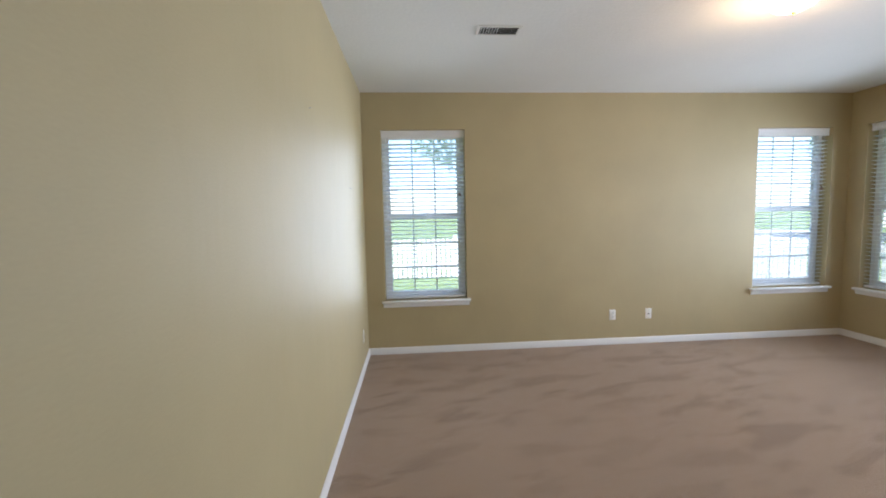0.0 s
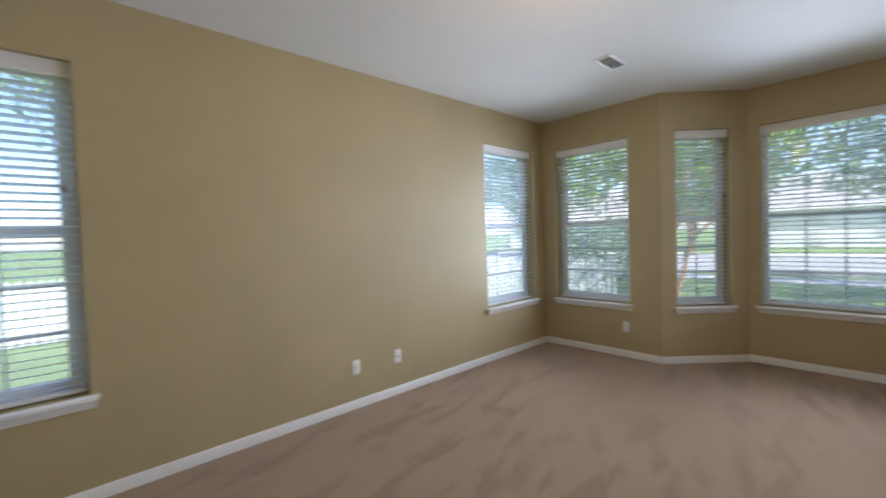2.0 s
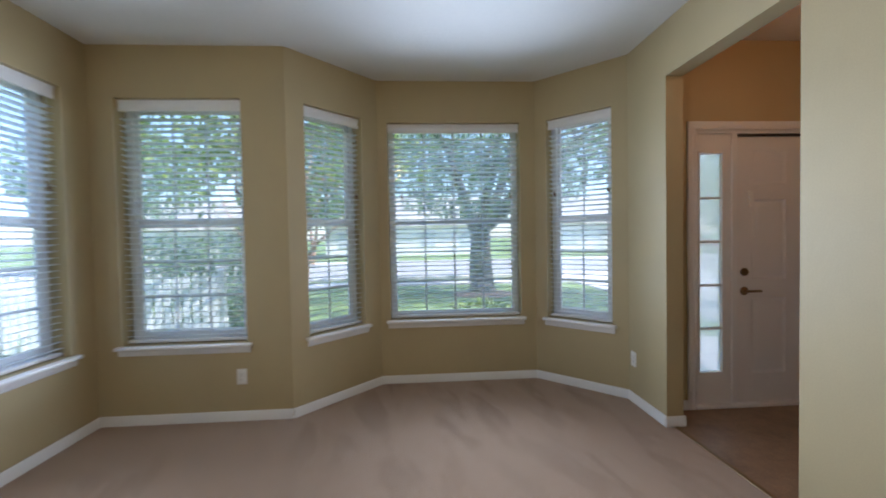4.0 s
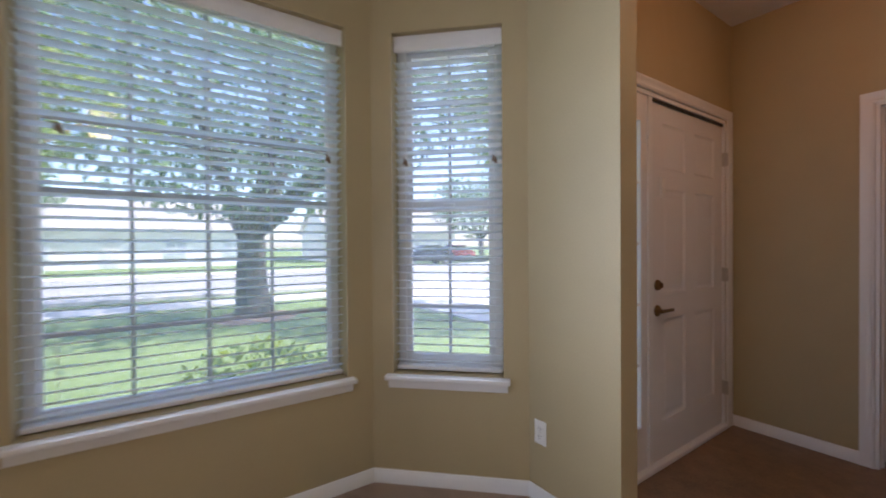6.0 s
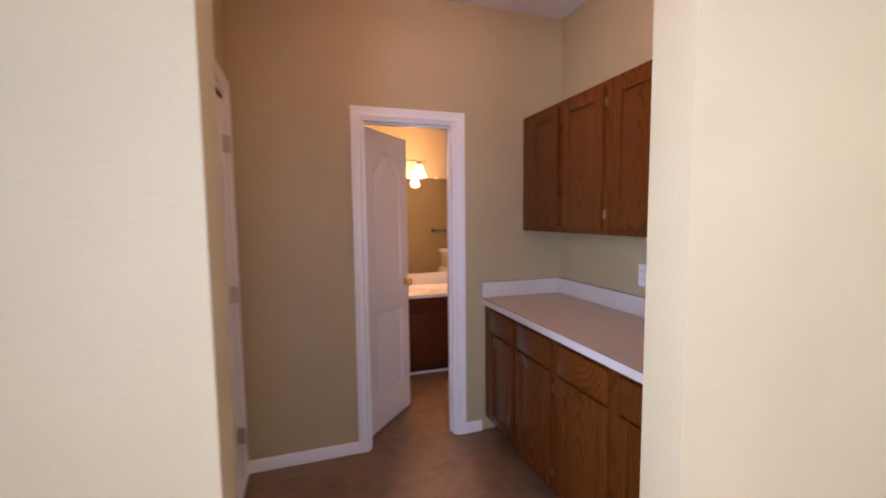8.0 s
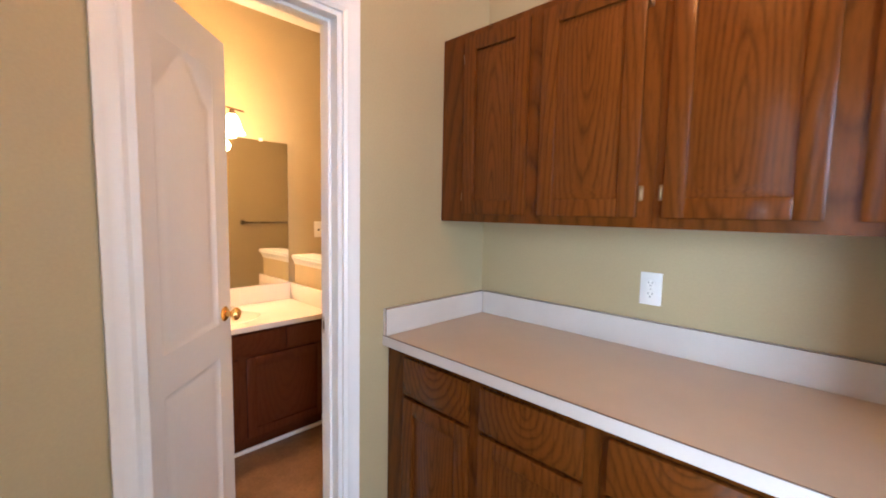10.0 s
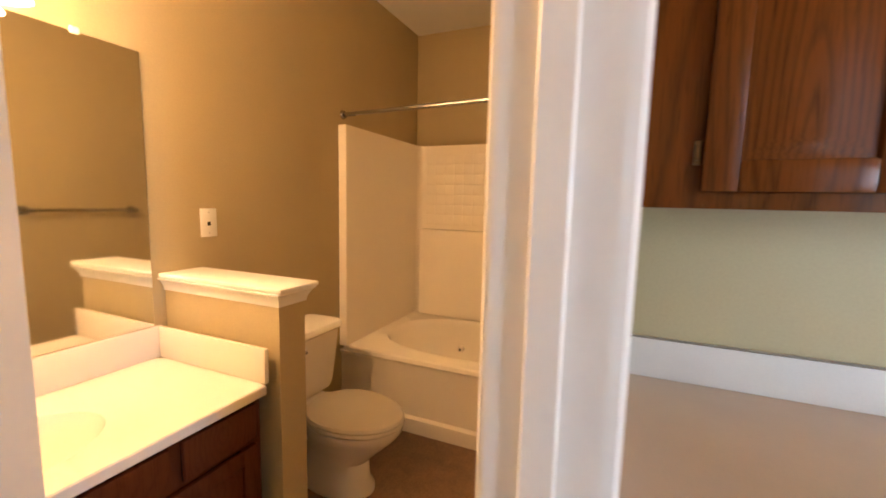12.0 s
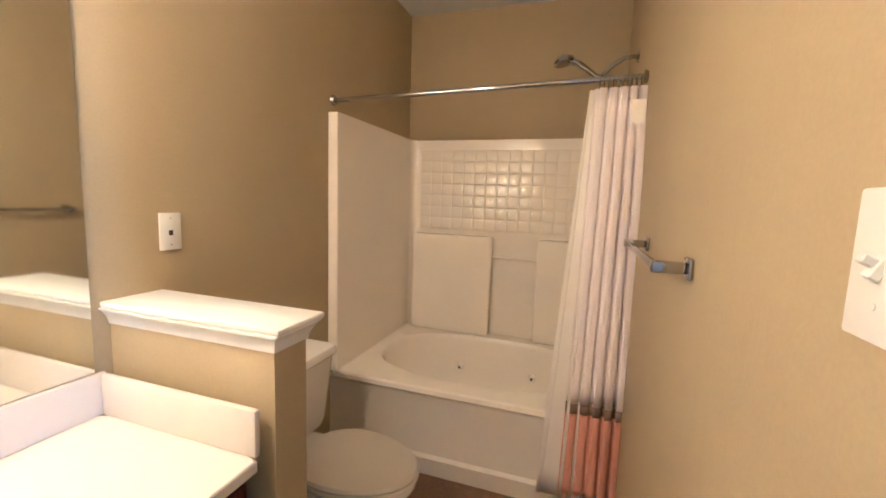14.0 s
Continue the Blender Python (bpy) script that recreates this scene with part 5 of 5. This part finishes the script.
pts = [(HX, BATH_IN - 0.17, 2.0), (HX, BATH_IN - 0.23, 2.05), (HX, BATH_IN - 0.28, 2.085), (HX, BATH_IN - 0.32, 2.10)]
for k, (a, b) in enumerate(zip(pts, pts[1:])):
    tube(bm, a, b, 0.013 + 0.002 * k, 0.015 + 0.003 * k, 14)
lathe(bm, [(0, 0.026), (0.03, 0.024), (0.05, 0.008), (0.053, -0.006), (0.046, -0.013), (0, -0.013)], 24, pose(HX, BATH_IN - 0.35, 2.10, 16))
part("hand_piece", bm, M_CHROME, head)

# towel bar and switches on the doorway wall
bar = thing("towel_bar", Matrix(), "square chrome towel bar on two posts", "towel bar")
for x in (3.296, 2.76):
    bm = bmesh.new()
    box(bm, x - 0.022, BATH_IN - 0.012, 1.236, x + 0.022, BATH_IN - 0.001, 1.280, 0.005, 2)
    box(bm, x - 0.012, BATH_IN - 0.075, 1.246, x + 0.012, BATH_IN - 0.012, 1.270, 0.004, 2)
    part("post", bm, M_CHROME, bar)
bm = bmesh.new()
box(bm, 2.772, BATH_IN - 0.072, 1.250, 3.284, BATH_IN - 0.058, 1.266, 0.003, 2)
part("rail", bm, M_CHROME, bar)
sw = thing("light_switch", pose(3.868, BATH_IN, 1.338, 0, 0, 180), "white triple toggle switch plate by the doorway", "light switch")
bm = bmesh.new()
box(bm, -0.081, 0.0006, -0.058, 0.081, 0.0065, 0.058, 0.003, 2)
part("cover_plate", bm, M_PLATE, sw)
for k, x in enumerate((-0.046, 0.0, 0.046)):
    up_down = 1 if k != 1 else -1
    bm = bmesh.new()
    box(bm, -0.005, -0.002, -0.012, 0.005, 0.006, 0.012, 0.001)
    box(bm, -0.0038, 0.0, -0.005, 0.0038, 0.016, 0.003, 0.0015)
    t = part("toggle", bm, M_PLATE, sw)
    t.matrix_basis = pose(x, 0.0045, 0, 28 * up_down)
    for z in (-0.03, 0.03):
        bm = bmesh.new()
        tube(bm, (x, 0.006, z), (x, 0.0075, z), 0.0032, n=10)
        part("screw", bm, M_PLATE, sw)

# ---- outside ----
G = -0.2


def ground_mat(name, a, b, scale, fine, relief, rough=0.9):
    mt, nt, p = material(name)
    vec = coords(nt)
    c = blend(nt, 0.5, ramp(nt, noise_node(nt, vec, scale, 4), [(0.3, a), (0.7, b)]), ramp(nt, noise_node(nt, vec, fine, 3), [(0.3, a), (0.7, b)]))
    nt.links.new(c, p.inputs["Base Color"])
    p.inputs["Roughness"].default_value = rough
    bump(nt, p, noise_node(nt, vec, fine, 3), relief, 0.03)
    return mt


M_GRASS = ground_mat("lawn", (0.08, 0.13, 0.035), (0.18, 0.25, 0.07), 0.6, 14, 0.7)
M_CONCRETE = ground_mat("concrete", (0.42, 0.40, 0.37), (0.55, 0.53, 0.5), 0.5, 20, 0.15)
M_ASPHALT = ground_mat("pale_asphalt", (0.22, 0.22, 0.21), (0.32, 0.31, 0.3), 0.4, 30, 0.2)
M_BARK = ground_mat("bark", (0.035, 0.027, 0.022), (0.10, 0.08, 0.065), 6, 40, 0.9)
M_PINKBARK = ground_mat("smooth_bark", (0.28, 0.15, 0.09), (0.42, 0.27, 0.19), 8, 40, 0.3)
M_LEAF = foliage("oak_leaves", (0.07, 0.125, 0.06), (0.2, 0.31, 0.14))
M_LEAF2 = foliage("light_leaves", (0.09, 0.17, 0.02), (0.25, 0.33, 0.05))
M_MULCH = ground_mat("mulch", (0.22, 0.13, 0.09), (0.4, 0.28, 0.2), 3, 30, 0.9)
M_SIDING = surface("white_siding", (0.72, 0.71, 0.68), 0.6, 0, 0.04, 0.5, 8, 0.1)
M_ROOF = surface("pale_shingles", (0.6, 0.58, 0.54), 0.9, 0, 0.15, 1, 20, 0.5, 0.01)
M_FENCE = surface("white_fence_paint", (0.72, 0.72, 0.7), 0.5, 0, 0.05, 2, 40, 0.1)
M_CAR = surface("dark_blue_car_paint", (0.02, 0.025, 0.045), 0.2, 0.3, 0.05, 3, 60, 0.0)
M_CARRED = surface("red_car_paint", (0.45, 0.03, 0.025), 0.25, 0.0, 0.05, 3, 60, 0.0)
M_TYRE = surface("rubber", (0.02, 0.02, 0.02), 0.8, 0, 0.1, 10, 80, 0.2)
M_PALEGLASS = surface("house_window_glass", (0.45, 0.48, 0.5), 0.1, 0, 0.05, 3, 40, 0.0)
M_DARKGLASS = surface("car_glass", (0.02, 0.025, 0.03), 0.08, 0, 0.05, 3, 40, 0.0)

bm = bmesh.new()
bmesh.ops.create_grid(bm, x_segments=60, y_segments=60, size=400)
for v in bm.verts:
    v.co.z = G - 0.02 + (0.0 if v.co.length < 60 else 0.6 * noise.noise(v.co * 0.01))
solid("ground", bm, M_GRASS, "sunlit green lawn running to the horizon", "lawn", kind="structure", m=pose(6, -2, 0))
bm = bmesh.new()
box(bm, 18.0, -120, G - 0.2, 27.5, 120, G + 0.0)
solid("road", bm, M_ASPHALT, "pale sun-bleached residential street", "road", kind="structure", flat=True)
for x, name in ((17.8, "kerb"), (27.5, "kerb")):
    bm = bmesh.new()
    box(bm, x, -120, G - 0.2, x + 0.2, 120, G + 0.09, 0.02)
    solid(name, bm, M_CONCRETE, "pale concrete kerb along the street", "kerb", kind="structure")
for x in (15.6, 29.0):
    bm = bmesh.new()
    for k in range(48):
        box(bm, x, -36 + k * 1.5, G - 0.1, x + 1.3, -36 + k * 1.5 + 1.488, G + 0.012, 0.008)
    solid("pavement", bm, M_CONCRETE, "pale concrete sidewalk in jointed slabs", "sidewalk", kind="structure")
bm = bmesh.new()
for k in range(4):
    for j in range(2):
        box(bm, 5.6 + k * 3.05, -13.6 + j * 3.05, G - 0.1, 5.6 + k * 3.05 + 3.035, -13.6 + j * 3.05 + 3.035, G + 0.014, 0.008)
solid("driveway", bm, M_CONCRETE, "pale concrete driveway in large slabs", "driveway", kind="structure")
bm = bmesh.new()
for k in range(4):
    box(bm, 5.55, -7.5 + k * 0.75, G - 0.1, 8.05, -7.5 + k * 0.75 + 0.74, G + 0.02, 0.008)
solid("front_walk", bm, M_CONCRETE, "pale concrete walk to the front door", "walkway", kind="structure")


def leaf_cloud(bm, centre, radii, count, size, rng, hollow=0.45):
    """Many small bent leaf sprays inside an uneven ellipsoid."""
    for _ in range(count):
        while True:
            p = Vector((rng.uniform(-1, 1), rng.uniform(-1, 1), rng.uniform(-1, 1)))
            if hollow < p.length < 1 and noise.noise(p * 2.2 + Vector(centre)) > -0.12:
                break
        c = Vector(centre) + Vector((p.x * radii[0], p.y * radii[1], p.z * radii[2]))
        m = Matrix.Translation(c) @ Euler((rng.uniform(0, 6.3), rng.uniform(0, 6.3), rng.uniform(0, 6.3))).to_matrix().to_4x4()
        s = size * rng.uniform(0.6, 1.4)
        pts = ((-s, 0, 0), (-0.3 * s, -0.42 * s, 0.1 * s), (s, 0, 0), (-0.3 * s, 0.42 * s, 0.1 * s))
        v = [bm.verts.new(m @ Vector(q)) for q in pts]
        bm.faces.new((v[0], v[1], v[2]))
        bm.faces.new((v[0], v[2], v[3]))


def limb(bm, a, b, r0, r1, rng, n=10, segs=5, wob=0.06):
    """A tapered, slightly crooked limb."""
    a, b = Vector(a), Vector(b)
    last = None
    up = (b - a).normalized()
    side = up.orthogonal().normalized()
    other = up.cross(side)
    for k in range(segs + 1):
        t = k / segs
        p = a.lerp(b, t) + (side * rng.uniform(-1, 1) + other * rng.uniform(-1, 1)) * wob * (b - a).length * (t if t < 1 else 0.4) * 0.6
        r = r0 + (r1 - r0) * t
        ring = [bm.verts.new(p + (side * math.cos(2 * math.pi * i / n) + other * math.sin(2 * math.pi * i / n)) * r * rng.uniform(0.9, 1.1)) for i in range(n)]
        if last:
            for i in range(n):
                bm.faces.new((last[i], last[(i + 1) % n], ring[(i + 1) % n], ring[i]))
        last = ring
    bm.faces.new(last)


def tree(x, y, trunk_h, r, crown_z, radii, leaves, size, label, bark, leaf, seed, stems=1):
    w = thing("tree", pose(x, y, G - 0.05), label, "tree")
    rng = random.Random(seed)
    bm = bmesh.new()
    tips = []
    if stems == 1:
        limb(bm, (0, 0, 0), (0, 0, 0.25), r * 1.45, r * 1.05, rng, 14, 3, 0.0)
        limb(bm, (0, 0, 0.22), (0.05, 0.05, trunk_h), r * 1.06, r * 0.85, rng, 14, 4, 0.03)
        base = [(0.03, 0.03, trunk_h - 0.25)]
    else:
        base = []
        for k in range(stems):
            a = 2 * math.pi * k / stems + 0.4
            q = (0.55 * trunk_h * 0.5 * math.cos(a), 0.55 * trunk_h * 0.5 * math.sin(a), trunk_h)
            limb(bm, (0.08 * math.cos(a), 0.08 * math.sin(a), 0), q, r, r * 0.7, rng, 10, 5, 0.05)
            base.append(q)
    for bx, by, bz in base:
        for k in range(7 if stems == 1 else 3):
            a = rng.uniform(0, 6.28)
            reach = rng.uniform(0.35, 0.8)
            tip = (bx + radii[0] * reach * math.cos(a), by + radii[1] * reach * math.sin(a), crown_z + radii[2] * rng.uniform(-0.35, 0.6))
            limb(bm, (bx, by, bz - rng.uniform(0, 0.3)), tip, r * rng.uniform(0.38, 0.6), r * 0.12, rng, 8, 6, 0.08)
            tips.append(tip)
            for _ in range(3):
                t = rng.uniform(0.4, 0.9)
                s = Vector((bx, by, bz)).lerp(Vector(tip), t)
                e = s + Vector((rng.uniform(-1, 1), rng.uniform(-1, 1), rng.uniform(-0.2, 0.9))) * radii[0] * 0.4
                limb(bm, s, e, r * 0.14, r * 0.04, rng, 6, 4, 0.08)
    part("trunk", bm, bark, w, "rough dark bark" if stems == 1 else "smooth pinkish bark")
    bm = bmesh.new()
    leaf_cloud(bm, (0, 0, crown_z), radii, leaves, size, rng)
    for tip in tips:
        leaf_cloud(bm, tip, (radii[0] * 0.36, radii[1] * 0.36, radii[2] * 0.3), leaves // 30, size, rng, 0.1)
    tagged(part("crown", bm, leaf, w, flat=True), kind="stuff")
    return w


tree(13.4, -4.1, 2.0, 0.3, 4.9, (4.4, 4.4, 2.9), 9500, 0.10, "large shade tree with dark bark on the front lawn", M_BARK, M_LEAF, 3)
tree(8.6, -0.35, 1.5, 0.05, 3.0, (1.9, 1.9, 1.3), 2600, 0.075, "multi-stemmed small tree with peeling pinkish bark", M_PINKBARK, M_LEAF2, 8, 4)
tree(10.2, -9.9, 2.2, 0.14, 4.6, (2.4, 2.4, 1.8), 4500, 0.09, "young tree with yellow-green leaves near the driveway", M_BARK, M_LEAF2, 13)
tree(3.5, 9.5, 2.5, 0.2, 5.5, (3.5, 3.0, 2.6), 6000, 0.11, "shade tree behind the side yard", M_BARK, M_LEAF, 21)
tree(24.0, 13.0, 2.4, 0.22, 5.0, (4.0, 4.0, 2.8), 5000, 0.14, "street tree further along the road", M_BARK, M_LEAF, 29)
tree(34.0, 6.5, 2.4, 0.24, 5.2, (4.5, 4.5, 3.0), 5000, 0.16, "tree in the yard across the street", M_BARK, M_LEAF, 31)
tree(32.0, -26.0, 2.4, 0.24, 5.0, (4.5, 4.5, 3.0), 4500, 0.16, "tree in a further yard across the street", M_BARK, M_LEAF, 37)

bm = bmesh.new()
rng = random.Random(2)
lathe(bm, [(0.0, 0.09), (0.4, 0.07), (0.75, 0.03), (0.85, 0.0)], 30, pose(13.4, -4.1, G - 0.02))
solid("mulch_ring", bm, M_MULCH, "reddish mulch ring round the shade tree", "mulch")


def shrub(x, y, r, h, n, leaf, label, seed):
    bm = bmesh.new()
    rng = random.Random(seed)
    leaf_cloud(bm, (0, 0, h * 0.5), (r, r, h * 0.5), n, 0.045, rng, 0.2)
    for _ in range(14):
        limb(bm, (0, 0, 0), (rng.uniform(-r, r) * 0.7, rng.uniform(-r, r) * 0.7, h * rng.uniform(0.5, 0.9)), 0.008, 0.003, rng, 5, 3)
    solid("shrub", bm, leaf, label, "shrub", "shrubs", m=pose(x, y, G - 0.03), flat=True)


shrub(7.4, -3.1, 0.6, 0.8, 1100, M_LEAF2, "loose yellow-green shrub under the bay window", 41)
shrub(7.3, -2.0, 0.5, 0.42, 800, M_LEAF2, "low yellow-green shrub under the bay window", 43)
for k in range(2):
    shrub(9.7 + 0.4 * k, 1.0 + 1.2 * k, 0.85, 1.75, 2600, M_LEAF, "dense dark green hedge shrub behind the fence", 50 + k)

bm = bmesh.new()
prism(bm, [(-0.045, 0.02), (0.045, 0.02), (0.045, 1.02), (0.0, 1.09), (-0.045, 1.02)], -0.01, 0.01)
picket = mesh_of("picket", bm, M_FENCE, True)
bm = bmesh.new()
box(bm, -0.05, -0.05, 0.0, 0.05, 0.05, 1.15, 0.006)
post = mesh_of("post", bm, M_FENCE)


def picket_fence(m, n, label):
    """A run of n pickets on two rails between posts, along y."""
    fence = thing("picket_fence", m, label, "fence", "picket fences")
    long = 0.12 + n * 0.13
    for k in range(n):
        part("picket", picket, M_FENCE, fence).matrix_basis = pose(-0.01, 0.12 + k * 0.13, 0, 0, 0, 90)
    for k in range(int(long / 1.9) + 1):
        part("post", post, M_FENCE, fence).matrix_basis = pose(0.092, 0.06 + k * 1.9, 0)
    for z in (0.3, 0.8):
        bm = bmesh.new()
        box(bm, 0.003, 0.0, z, 0.04, long, z + 0.08, 0.004)
        part("rail", bm, M_FENCE, fence)


picket_fence(pose(8.4, 0.45, G), 44, "white painted picket fence beside the house")
picket_fence(pose(7.4, 6.6, G, 0, 0, 90), 66, "long white picket fence behind the side yard")


def house(x, y, w, d, h, label, turn=0):
    """A one-storey house with gable roof, windows and a door; its front faces -x."""
    ob = thing("house", pose(x, y, G - 0.05, 0, 0, turn), label, "house")
    bm = bmesh.new()
    box(bm, 0, -w / 2, 0, d, w / 2, h)
    a = [bm.verts.new(v) for v in ((0, -w / 2, h), (d, -w / 2, h), (d / 2, -w / 2, h + d * 0.3))]
    b = [bm.verts.new(v) for v in ((0, w / 2, h), (d, w / 2, h), (d / 2, w / 2, h + d * 0.3))]
    bm.faces.new(a)
    bm.faces.new(b)
    part("wall", bm, M_SIDING, ob, flat=True)
    bm = bmesh.new()
    for s in (-1, 1):
        xe = d / 2 + s * (d / 2 + 0.5)
        vs = [bm.verts.new(v) for v in ((d / 2, -w / 2 - 0.4, h + d * 0.3 + 0.03), (d / 2, w / 2 + 0.4, h + d * 0.3 + 0.03), (xe, w / 2 + 0.4, h - 0.27), (xe, -w / 2 - 0.4, h - 0.27))]
        f = bm.faces.new(vs)
        bmesh.ops.solidify(bm, geom=[f], thickness=0.12)
    part("roof", bm, M_ROOF, ob, flat=True)
    for k in range(4):
        yk = -w / 2 + w * (k + 0.5) / 4
        if k == 2:
            bm = bmesh.new()
            box(bm, -0.05, yk - 0.5, 0.15, -0.001, yk + 0.5, 2.25)
            part("door", bm, M_ROOF, ob)
            continue
        bm = bmesh.new()
        box(bm, -0.06, yk - 0.7, 0.8, -0.001, yk + 0.7, 2.2, 0.02)
        win = part("window", bm, M_FENCE, ob)
        for c in (-0.33, 0.33):
            bm = bmesh.new()
            box(bm, -0.068, yk + c - 0.3, 0.88, -0.061, yk + c + 0.3, 2.12)
            part("pane", bm, M_PALEGLASS, win)
    return ob


house(40, -1.5, 15, 9, 3.0, "pale one-storey house across the street")
house(40, -22.0, 14, 9, 3.0, "pale gabled house across the street beyond trees")
house(40, 20.0, 15, 9, 3.0, "pale one-storey house further up the street")


def car(x, y, turn, paint, label):
    w = thing("car", pose(x, y, G, 0, 0, turn), label, "car", "parked cars")
    bm = bmesh.new()
    prof = [(-2.2, 0.35), (2.2, 0.35), (2.25, 0.7), (1.9, 0.88), (1.0, 0.98), (-1.6, 1.0), (-2.15, 0.9), (-2.25, 0.6)]
    prism(bm, prof, -0.85, 0.85)
    bmesh.ops.bevel(bm, geom=list(bm.edges), offset=0.06, segments=2, affect="EDGES")
    part("body", bm, paint, w)
    bm = bmesh.new()
    prism(bm, [(-1.65, 0.98), (0.95, 0.97), (0.3, 1.42), (-1.1, 1.45)], -0.72, 0.72)
    bmesh.ops.bevel(bm, geom=list(bm.edges), offset=0.05, segments=2, affect="EDGES")
    part("cabin", bm, M_DARKGLASS, w)
    bm = bmesh.new()
    box(bm, -1.0, -0.66, 1.43, 0.2, 0.66, 1.48, 0.02)
    part("roof", bm, paint, w)
    for px in (-1.4, 1.4):
        for s in (-1, 1):
            bm = bmesh.new()
            tube(bm, (px, s * 0.68, 0.33), (px, s * 0.88, 0.33), 0.33, n=24)
            wheel = part("wheel", bm, M_TYRE, w)
            bm = bmesh.new()
            tube(bm, (px, s * 0.881, 0.33), (px, s * 0.9, 0.33), 0.2, n=20)
            part("rim", bm, M_CHROME, wheel)
    return w


car(30.2, -18.8, 84, M_CAR, "dark blue sedan parked across the street")
car(34.5, -24.5, 92, M_CARRED, "red sedan parked in a far driveway")
